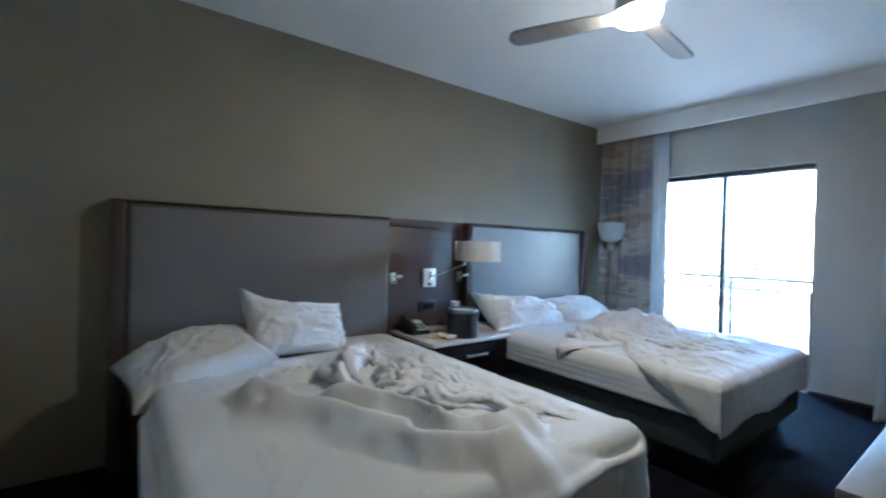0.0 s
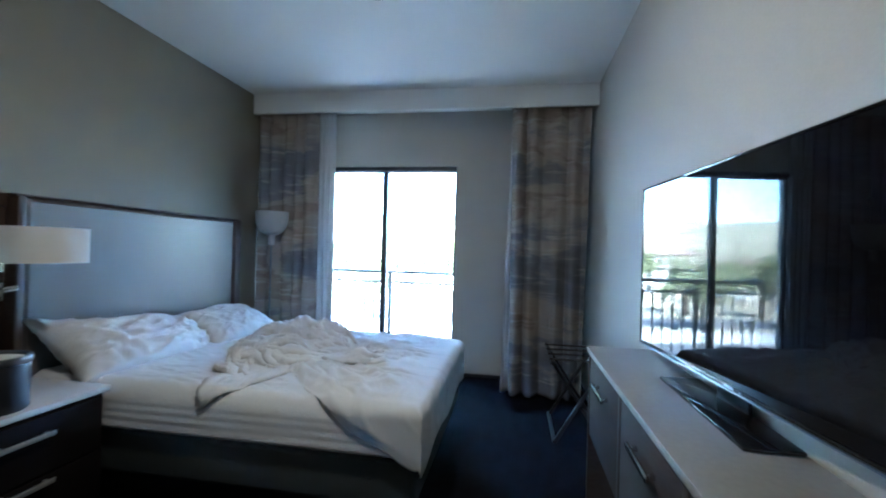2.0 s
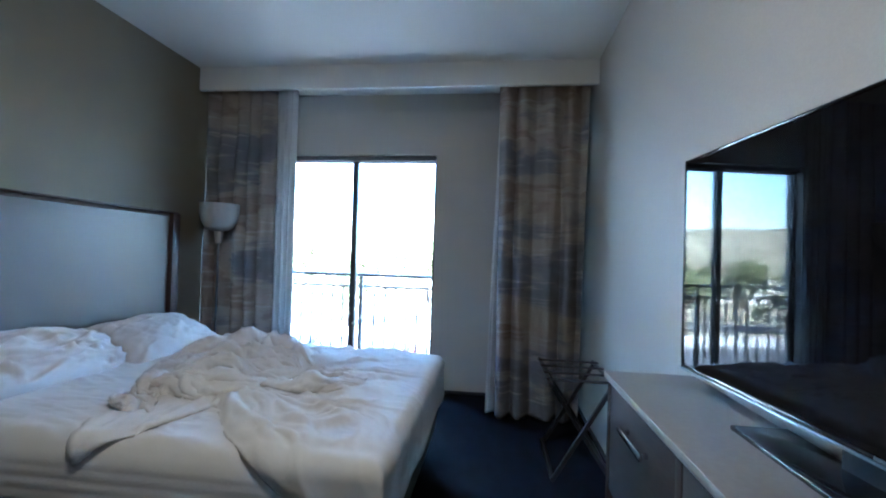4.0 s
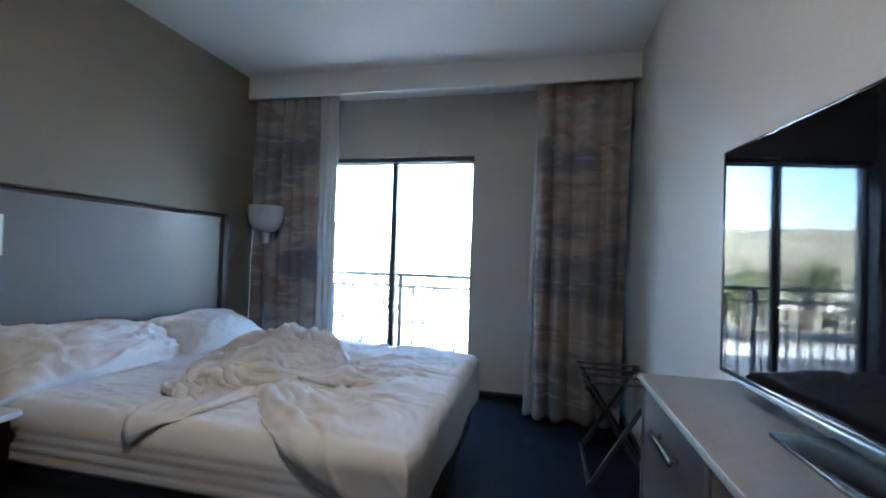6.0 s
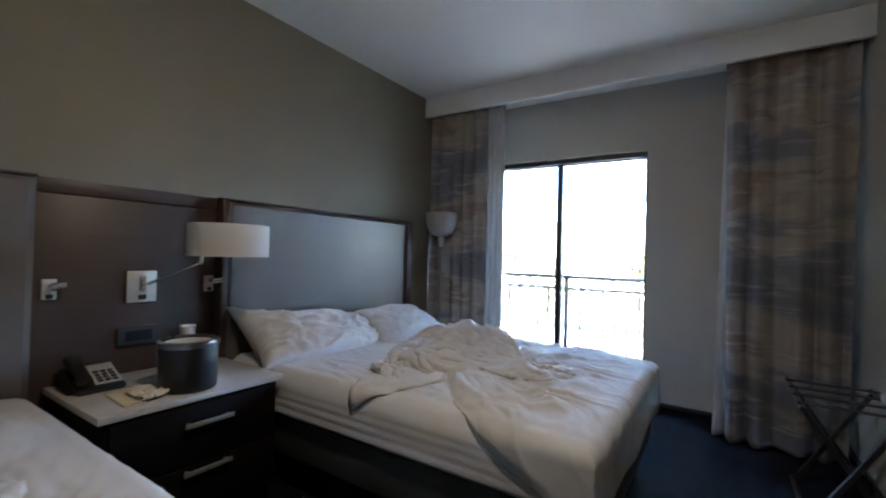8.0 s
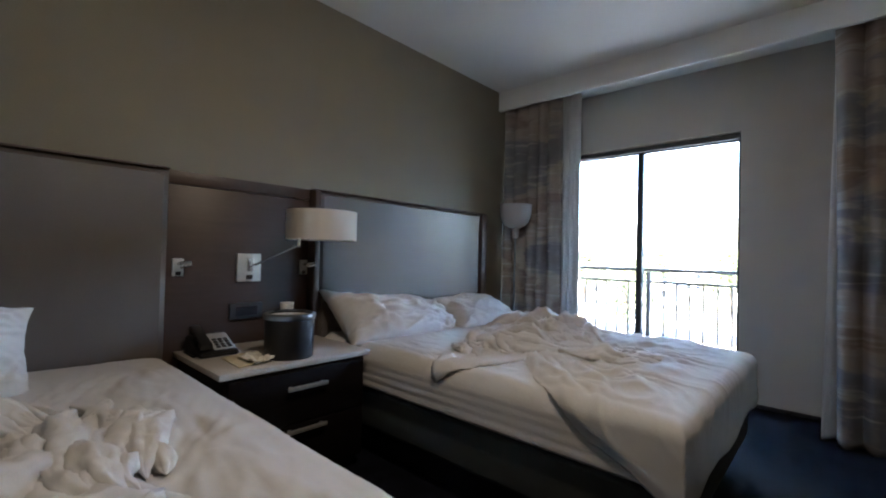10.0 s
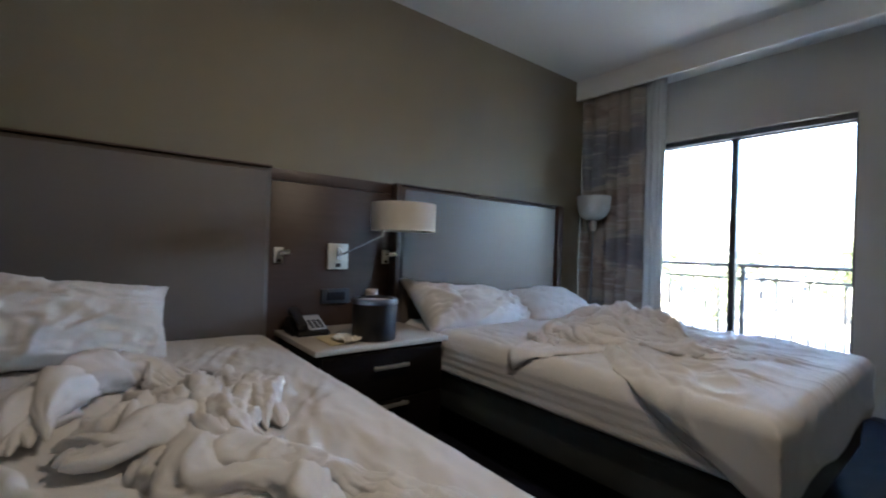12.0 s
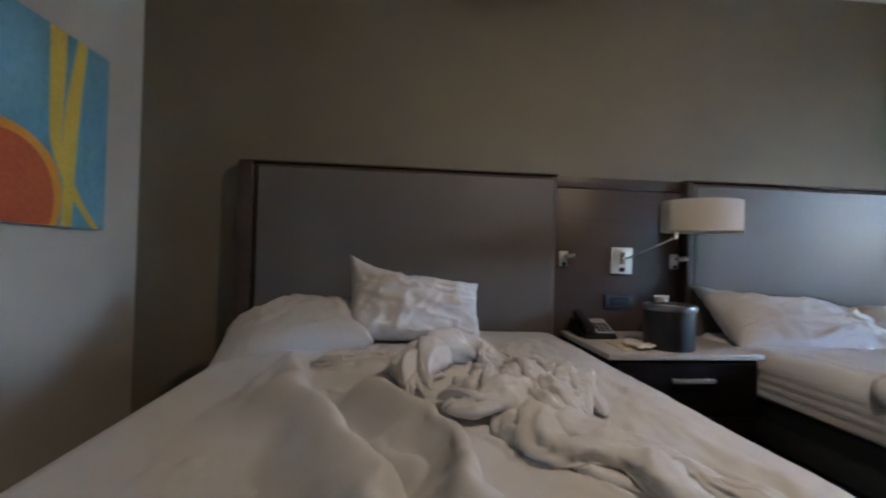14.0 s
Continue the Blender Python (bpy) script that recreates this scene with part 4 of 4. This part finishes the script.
def leaflet(name, pts, z, label, seed, mat, crush):
    """A sheet of paper lying a little curled on a top."""
    (ax, ay), (bx, by), (cx, cy), (dx, dy) = pts
    u, v = np.meshgrid(np.linspace(0, 1, 14), np.linspace(0, 1, 14))
    px = (1 - v) * ((1 - u) * ax + u * bx) + v * ((1 - u) * dx + u * cx)
    py = (1 - v) * ((1 - u) * ay + u * by) + v * ((1 - u) * dy + u * cy)
    pz = z + crush * crumple(u, v, 3.5, 400 + seed) + 0.0025
    ob = mesh_object(name, grid_mesh(px, py, pz), mat)
    so = ob.modifiers.new("thickness", "SOLIDIFY")
    so.thickness = 0.002
    return tagged(ob, label, "paper")


leaflet("crumpled_napkin", [(3.07, 3.56), (3.16, 3.60), (3.19, 3.43), (3.08, 3.38)], 0.620, "crumpled pale paper napkin on the nightstand", 1, M["paper"], 0.028)
leaflet("notepad", [(3.02, 3.64), (3.15, 3.68), (3.15, 3.45), (3.01, 3.40)], 0.6175, "pale yellow notepad sheet under the napkin", 2, M["notepaper"], 0.002)

# ---- fittings on the wood panel ----
sc = thing("wall_lamp", (3.272, 3.95, 1.04), "swing-arm wall lamp with a white drum shade, unlit", "wall lamp")
part("backplate", block(3.205, 3.340, 3.932, 3.954, 0.962, 1.120, 0.004), M["plate"], sc, "satin steel backplate")
part("switch", block(3.258, 3.288, 3.920, 3.932, 1.02, 1.095, 0.004), M["chrome"], sc)
part("outlet", block(3.255, 3.291, 3.928, 3.933, 0.975, 1.000, 0.002), M["black"], sc)
part("arm", rod(rod(bmesh.new(), (3.272, 3.925, 1.055), (3.285, 3.88, 1.06), 0.008), (3.285, 3.88, 1.06), (3.385, 3.60, 1.175), 0.008), M["chrome"], sc)
part("stem", rod(rod(bmesh.new(), (3.385, 3.60, 1.165), (3.385, 3.60, 1.215), 0.011), (3.385, 3.60, 1.215), (3.520, 3.59, 1.22), 0.006), M["chrome"], sc)
part("shade", turned([(0.186, 1.205), (0.190, 1.205), (0.190, 1.364), (0.186, 1.364), (0.186, 1.205)], 56, (3.520, 3.59, 0)), M["shade"], sc, "ivory drum shade")
part("diffuser", turned([(0, 1.215), (0.185, 1.215), (0.185, 1.219), (0, 1.219)], 40, (3.520, 3.59, 0)), M["bowl"], sc)
for x, s in ((2.915, 1), (3.615, -1)):
    rl = thing("reading_light", (x, 3.95, 1.04), "small swivel metal reading light on the panel", "reading light", "reading lights")
    part("base", block(x - 0.026, x + 0.026, 3.940, 3.954, 0.998, 1.088, 0.003), M["plate"], rl)
    part("button", block(x - 0.012, x + 0.012, 3.934, 3.940, 1.002, 1.022, 0.002), M["black"], rl)
    part("head", rod(rod(bmesh.new(), (x, 3.94, 1.06), (x + 0.01, 3.90, 1.06), 0.008), (x - 0.005, 3.90, 1.055), (x + 0.045, 3.885, 1.065), 0.017, 16), M["chrome"], rl)
ck = thing("alarm_clock_panel", (3.265, 3.95, 0.795), "dark media panel with a blank display on the wood panel", "media panel")
part("housing", block(3.172, 3.358, 3.932, 3.954, 0.752, 0.842, 0.006), M["frame"], ck)
part("display", block(3.205, 3.325, 3.929, 3.9325, 0.772, 0.822, 0.002), M["screen_grey"], ck)

# ---- floor lamp ----
LX, LY = 5.67, 3.72
fl = thing("floor_lamp", (LX, LY, 0), "slim chrome floor lamp with a frosted white bowl, unlit", "floor lamp")
part("base", turned([(0, 0), (0.135, 0), (0.135, 0.012), (0.12, 0.022), (0.02, 0.030), (0, 0.030)], 32, (LX, LY, 0)), M["chrome"], fl)
part("pole", rod(bmesh.new(), (LX, LY, 0.02), (LX, LY, 1.44), 0.009, 14), M["silver"], fl)
part("bowl", turned([(0.02, 1.415), (0.06, 1.42), (0.108, 1.45), (0.134, 1.50), (0.146, 1.56), (0.148, 1.635), (0.143, 1.635), (0.139, 1.56), (0.127, 1.505), (0.10, 1.457), (0.03, 1.425)], 36, (LX, LY, 0)), M["bowl"], fl, "frosted glass bowl")
part("collar", turned([(0, 1.32), (0.026, 1.32), (0.034, 1.415), (0, 1.42)], 20, (LX, LY, 0)), M["bowl"], fl)

# ---- ceiling fan ----
FC = (3.19, 2.05)
fan = thing("ceiling_fan", (*FC, TOP), "three-blade ceiling fan with a lit round light, at rest", "ceiling fan")
part("canopy", turned([(0, TOP - 0.002), (0.07, TOP - 0.002), (0.065, TOP - 0.04), (0.02, TOP - 0.06), (0, TOP - 0.06)], 32, (*FC, 0)), M["chrome"], fan)
part("downrod", rod(bmesh.new(), (*FC, TOP - 0.06), (*FC, 2.62), 0.013), M["chrome"], fan)
part("motor", turned([(0, 2.655), (0.06, 2.65), (0.105, 2.62), (0.115, 2.575), (0.112, 2.525), (0, 2.525)], 40, (*FC, 0)), M["silver"], fan, "brushed metal motor housing")
part("light", turned([(0.108, 2.523), (0.108, 2.508), (0.098, 2.488), (0.06, 2.470), (0, 2.464)], 40, (*FC, 0)), M["lit"], fan, "lit round glass light")
for ang in (6, 118, 246):
    n1, n2 = 30, 9
    r, w = np.meshgrid(np.linspace(0.10, 0.67, n1), np.linspace(-1, 1, n2))
    wid = 0.046 + 0.018 * np.sin((r - 0.1) / 0.6 * math.pi * 0.75)
    wid = wid * np.sqrt(np.clip(1 - np.clip((r - 0.61) / 0.06, 0, 1) ** 2.5, 0.02, 1))
    y, z = w * wid, 2.522 + 0.20 * w * wid - 0.02 * (r - 0.1)
    ca, sa = math.cos(radians(ang)), math.sin(radians(ang))
    ob = part("blade", grid_mesh(FC[0] + r * ca - y * sa, FC[1] + r * sa + y * ca, z), M["blade"], fan)
    so = ob.modifiers.new("thickness", "SOLIDIFY")
    so.thickness = 0.009
    arm = slat(bmesh.new(), (FC[0] + 0.09 * ca, FC[1] + 0.09 * sa, 2.525), (FC[0] + 0.17 * ca, FC[1] + 0.17 * sa, 2.520), 0.035, 0.006, (-sa, ca, 0))
    part("blade_arm", arm, M["chrome"], fan)

# ---- dresser and television ----
DX0, DX1, DY0, DY1 = 2.27, 4.09, 0.755, 1.072
ds = thing("dresser", (3.18, 0.9, 0), "long grey brown dresser with a pale top and bar handles", "dresser")
part("top", block(DX0, DX1, DY0, DY1, 0.838, 0.863, 0.004), M["laminate"], ds, "pale laminate top")
for x in (DX0 + 0.01, 2.845, 3.435, DX1 - 0.045):
    part("upright", block(x, x + 0.035, DY0 + 0.005, DY1 - 0.012, 0.0, 0.836, 0.003), M["dresser_wood"], ds)
part("back", block(DX0 + 0.02, DX1 - 0.02, DY0 + 0.002, DY0 + 0.014, 0.06, 0.835), M["dresser_wood"], ds)
part("bottom_shelf", block(DX0 + 0.02, DX1 - 0.02, DY0 + 0.016, DY1 - 0.02, 0.06, 0.085, 0.002), M["dresser_wood"], ds)
for a, c, hx in ((2.32, 2.843, 2.575), (2.882, 3.433, 3.15), (3.472, 4.043, 3.74)):
    part("drawer_box", block(a + 0.01, c - 0.01, DY0 + 0.02, DY1 - 0.04, 0.46, 0.80), M["dresser_wood"], ds)
    dr = part("drawer", block(a, c, DY1 - 0.036, DY1 - 0.014, 0.45, 0.828, 0.003), M["dresser_wood"], ds)
    hb = bmesh.new()
    box(hb, hx - 0.105, hx + 0.105, DY1 + 0.006, DY1 + 0.016, 0.730, 0.750, 0.003)
    box(hb, hx - 0.09, hx - 0.076, DY1 - 0.015, DY1 + 0.008, 0.732, 0.746, 0.002)
    box(hb, hx + 0.076, hx + 0.09, DY1 - 0.015, DY1 + 0.008, 0.732, 0.746, 0.002)
    part("handle", hb, M["chrome"], dr, "polished metal bar handle")

tv = thing("television", (3.27, 0.83, 0.863), "large flat black television on a flat stand, switched off", "television")
TX0, TX1, TZ0, TZ1, TY = 2.70, 3.90, 0.930, 1.605, 0.876
part("screen", block(TX0 + 0.008, TX1 - 0.008, TY - 0.004, TY, TZ0 + 0.018, TZ1 - 0.008), M["screen"], tv, "glossy black screen")
bm = bmesh.new()
box(bm, TX0, TX0 + 0.0075, TY - 0.03, TY + 0.003, TZ0, TZ1, 0.002)
box(bm, TX1 - 0.0075, TX1, TY - 0.03, TY + 0.003, TZ0, TZ1, 0.002)
box(bm, TX0 + 0.0075, TX1 - 0.0075, TY - 0.03, TY + 0.003, TZ1 - 0.0075, TZ1, 0.002)
box(bm, TX0 + 0.0075, TX1 - 0.0075, TY - 0.03, TY + 0.003, TZ0 + 0.007, TZ0 + 0.0175, 0.002)
part("bezel", bm, M["bezel"], tv)
part("bottom_strip", block(TX0, TX1, TY - 0.012, TY + 0.005, TZ0, TZ0 + 0.006, 0.0015), M["silver"], tv, "silver lower edge strip")
part("back", block(TX0 + 0.20, TX1 - 0.03, TY - 0.042, TY - 0.031, TZ0 + 0.03, TZ1 - 0.06, 0.012), M["black"], tv)
part("neck", block(3.19, 3.35, TY - 0.045, TY - 0.032, 0.87, TZ0 + 0.05, 0.004), M["strap"], tv)
part("stand", block(2.97, 3.56, 0.765, 0.898, 0.864, 0.876, 0.004), M["bezel"], tv, "gloss black stand plate")
part("badge", block(3.20, 3.245, TY + 0.0032, TY + 0.0042, TZ0 + 0.009, TZ0 + 0.0155), M["silver"], tv)
part("indicator", block(3.165, 3.175, TY + 0.0032, TY + 0.0042, TZ0 + 0.009, TZ0 + 0.013), M["silver"], tv)
# the set stands turned a little away from the wall at its far end
turn = Matrix.Translation((TX1, TY, 0)) @ pose(0, 0, 0, 0, 0, 5.2) @ Matrix.Translation((-TX1, -TY, 0))
for o in tv.children:
    if o.name.split(".")[0] != "stand":
        o.data.transform(turn)

# ---- luggage rack ----
lr = thing("luggage_rack", (5.24, 0.96, 0), "folding dark metal luggage rack with black webbing straps", "luggage rack")
RX0, RX1, RY0, RY1, RZ = 4.97, 5.48, 0.80, 1.13, 0.57
for x in (RX0, RX1):
    part("leg", slat(bmesh.new(), (x, RY1, 0.004), (x, RY0, RZ), 0.022, 0.022, (1, 0, 0)), M["rack"], lr)
    part("leg", slat(bmesh.new(), (x + 0.024, RY0 - 0.01, 0.004), (x + 0.024, RY1 + 0.03, RZ), 0.022, 0.022, (1, 0, 0)), M["rack"], lr)
for y in (RY0, RY1 + 0.03):
    part("top_rail", rod(bmesh.new(), (RX0 - 0.09, y, RZ), (RX1 + 0.04, y, RZ), 0.014, 12), M["rack"], lr)
for y in (RY0 - 0.01, RY1):
    part("foot_bar", rod(bmesh.new(), (RX0 - 0.012, y, 0.014), (RX1 + 0.036, y, 0.014), 0.012, 10), M["rack"], lr)
for i in range(4):
    x = RX0 - 0.02 + i * (RX1 - RX0 - 0.03) / 3
    st = bmesh.new()
    box(st, x - 0.024, x + 0.024, RY0 - 0.016, RY1 + 0.046, RZ + 0.013, RZ + 0.0165, 0.001)
    part("strap", st, M["strap"], lr, "black webbing strap")

# ---- painting ----
pt = thing("canvas_painting", (WEST, 3.25, 1.12), "unframed abstract canvas in blue, yellow and orange red", "painting")
PY0, PY1, PZ0, PZ1 = 2.78, 3.675, 1.12, 1.93
part("canvas", block(WEST + 0.001, WEST + 0.035, PY0, PY1, PZ0, PZ1, 0.004), M["canvas_blue"], pt)


def painted(pts_in, pts_out, x):
    bm = bmesh.new()
    clip = lambda p: (x, min(max(p[0], PY0 + 0.004), PY1 - 0.004), min(max(p[1], PZ0 + 0.004), PZ1 - 0.004))
    a, c = [bm.verts.new(clip(p)) for p in pts_in], [bm.verts.new(clip(p)) for p in pts_out]
    for i in range(len(a) - 1):
        try:
            bm.faces.new((a[i], a[i + 1], c[i + 1], c[i]))
        except ValueError:
            pass
    bmesh.ops.dissolve_degenerate(bm, edges=list(bm.edges), dist=1e-4)
    return bm


def arc(cy, cz, r, a0, a1, wob=0.0):
    return [(cy + (r + wob * math.sin(3 * a)) * math.cos(radians(a0 + (a1 - a0) * i / 48)), cz + (r + wob * math.sin(i * 0.5)) * math.sin(radians(a0 + (a1 - a0) * i / 48))) for i in range(49) for a in (i * 0.13,)]


CY, CZ = 3.13, 1.22
part("red_disc", painted(arc(CY, CZ, 0.0, 0, 360), arc(CY, CZ, 0.235, 0, 360), WEST + 0.0360), M["canvas_red"], pt)
part("orange_ring", painted(arc(CY, CZ, 0.235, 0, 360), arc(CY, CZ, 0.275, 0, 360, 0.006), WEST + 0.0364), M["canvas_orange"], pt)


def ribbon(f, w, x):
    zs = [PZ0 + (PZ1 - PZ0) * i / 40 for i in range(41)]
    return painted([(f(z) - w(z), z) for z in zs], [(f(z) + w(z), z) for z in zs], x)


part("yellow_ribbon", ribbon(lambda z: 3.36 + 0.25 * max(0.0, (1.5 - z) / 0.38) ** 1.6, lambda z: 0.022 + 0.030 * (z - 1.12), WEST + 0.0368), M["canvas_yellow"], pt)
part("yellow_ribbon", ribbon(lambda z: 3.42 + 0.08 * (z - 1.12) + 0.012 * math.sin(z * 7), lambda z: 0.036 + 0.006 * math.sin(z * 9), WEST + 0.0372), M["canvas_yellow"], pt)

# ---- outside ----
GZ = -7.5
u, v = np.meshgrid(np.linspace(0, 1, 60), np.linspace(-1, 1, 60))
setting("ground", grid_mesh(7.2 + u ** 2.2 * 2500, 2.5 + np.sign(v) * np.abs(v) ** 2.2 * 2500, GZ + 0 * u), M["dryland"], "dry open ground beyond the building", "ground")
setting("parking_lot", block(14, 46, -45, 60, GZ, GZ + 0.05), M["asphalt"], "asphalt parking lot below the window", "parking lot")
setting("road", block(56, 64, -400, 400, GZ, GZ + 0.06), M["asphalt"], "asphalt road past the parking lot", "road")
setting("pavement", block(47, 52, -200, 200, GZ, GZ + 0.14), M["concrete"], "pale concrete walk beside the lot", "pavement")
u, v = np.meshgrid(np.linspace(0, 1, 30), np.linspace(-1, 1, 90))
hz = 58 * np.sin(u * math.pi * 0.5) * (0.55 + 0.6 * vnoise(v * 7 + 3, u * 2, 301)) + 5 * vnoise(v * 40, u * 9, 302)
setting("backdrop", grid_mesh(190 + u * 420, v * 800, GZ - 1 + hz), M["hill"], "wooded dry hillside in the distance", "hill")


def tree(at, h, seed):
    rnd = random.Random(seed)
    t = thing("tree", at, "leafy olive green tree beyond the parking lot", "tree", "trees outside")
    bm = bmesh.new()
    bmesh.ops.create_cone(bm, cap_ends=True, segments=8, radius1=0.05 * h, radius2=0.02 * h, depth=h * 0.55, matrix=Matrix.Translation((at[0], at[1], at[2] + h * 0.275)))
    for k in range(4):
        a = k * 1.6 + rnd.random()
        p = Vector(at) + Vector((0, 0, h * (0.35 + 0.05 * k)))
        rod(bm, p, p + Vector((math.cos(a) * h * 0.25, math.sin(a) * h * 0.25, h * 0.25)), 0.012 * h, 6)
    part("trunk", bm, M["bark"], t)
    vs, fs = [], []
    clumps = [(rnd.gauss(0, 0.20) * h, rnd.gauss(0, 0.20) * h, h * (0.62 + rnd.gauss(0, 0.13)), h * rnd.uniform(0.08, 0.16)) for _ in range(16)]
    for cx, cy, cz, cr in clumps:
        for _ in range(60):
            d = Vector((rnd.gauss(0, 1), rnd.gauss(0, 1), rnd.gauss(0, 0.8))).normalized() * cr * rnd.uniform(0.5, 1.1)
            c = Vector(at) + Vector((cx, cy, cz)) + d
            e1 = Vector((rnd.gauss(0, 1), rnd.gauss(0, 1), rnd.gauss(0, 1))).normalized() * h * 0.035
            e2 = e1.orthogonal().normalized() * h * 0.02
            b0 = len(vs)
            vs += [c - e1, c + e2, c + e1, c - e2]
            fs.append((b0, b0 + 1, b0 + 2, b0 + 3))
    me = bpy.data.meshes.new("crown")
    me.from_pydata([tuple(p) for p in vs], [], fs)
    me.materials.append(M["leaf"])
    cr = new("crown", me)
    cr.parent, cr.matrix_parent_inverse = t, t.matrix_world.inverted()


rnd = random.Random(7)
for k in range(34):
    far = k % 3
    tree((49.5 + far * 18 + rnd.uniform(-1, 1) + (far == 0) * 4, -60 + k * 4.4 + rnd.uniform(-2, 2), GZ), rnd.uniform(7.5, 10.5) + far * 1.2, 100 + k)


def house(x, y, w, d, h, mat, label):
    t = thing("house", (x, y, GZ), label, "house", "houses beyond the road")
    part("wall", block(x, x + d, y, y + w, GZ, GZ + h), mat, t)
    bm = bmesh.new()
    p = [bm.verts.new(q) for q in ((x - 0.6, y - 0.6, GZ + h), (x + d + 0.6, y - 0.6, GZ + h), (x + d + 0.6, y + w + 0.6, GZ + h), (x - 0.6, y + w + 0.6, GZ + h), (x + d / 2, y + d / 2, GZ + h + 2.4), (x + d / 2, y + w - d / 2, GZ + h + 2.4))]
    for f in ((0, 1, 4), (1, 2, 5, 4), (2, 3, 5), (3, 0, 4, 5), (3, 2, 1, 0)):
        bm.faces.new([p[i] for i in f])
    bmesh.ops.recalc_face_normals(bm, faces=bm.faces)
    part("roof", bm, M["roof"], t, "brown tiled hip roof")
    for fl_ in range(int(h // 3)):
        for k in range(int(w // 3)):
            part("window", block(x - 0.05, x + 0.1, y + 0.8 + k * 3, y + 2.2 + k * 3, GZ + 1 + fl_ * 3, GZ + 2.4 + fl_ * 3), M["screen_grey"], t)


for k, (x, y, w, h) in enumerate(((95, -70, 20, 6.5), (102, -40, 26, 6.5), (98, -5, 22, 6.5), (104, 28, 24, 6.5), (96, 62, 20, 6.5), (135, -55, 30, 9.5), (140, 5, 34, 9.5), (138, 60, 28, 9.5))):
    house(x, y, w, 12, h, M["plaster"] if k % 2 else M["stucco_b"], "sandy stucco house with a brown roof" if k % 2 else "cream stucco house with a brown roof")


def car(x, y, mat, label):
    t = thing("parked_car", (x, y, GZ + 0.05), label, "car", "parked cars")
    z = GZ + 0.05
    part("body", block(x - 2.1, x + 2.1, y - 0.85, y + 0.85, z + 0.28, z + 0.85, 0.15, seg=3), mat, t)
    part("cabin", block(x - 1.2, x + 1.1, y - 0.75, y + 0.75, z + 0.80, z + 1.42, 0.22, seg=3), M["screen_grey"], t, "dark glazed cabin")
    for wx in (-1.3, 1.3):
        for wy in (-0.80, 0.80):
            part("wheel", rod(bmesh.new(), (x + wx, y + wy - 0.1, z + 0.32), (x + wx, y + wy + 0.1, z + 0.32), 0.32, 16), M["black"], t)


for k, (x, y) in enumerate(((20, -14), (20, -8.4), (20, -2.8), (20, 5.6), (20, 11.2), (38, -19), (38, -13.4), (38, -5), (38, 3.4), (38, 9), (38, 17.4))):
    car(x, y, (M["car_white"], M["silver"], M["frame"], M["car_white"], M["car_red"])[k % 5], ("white", "silver", "dark grey", "white", "red")[k % 5] + " car parked in the asphalt lot")
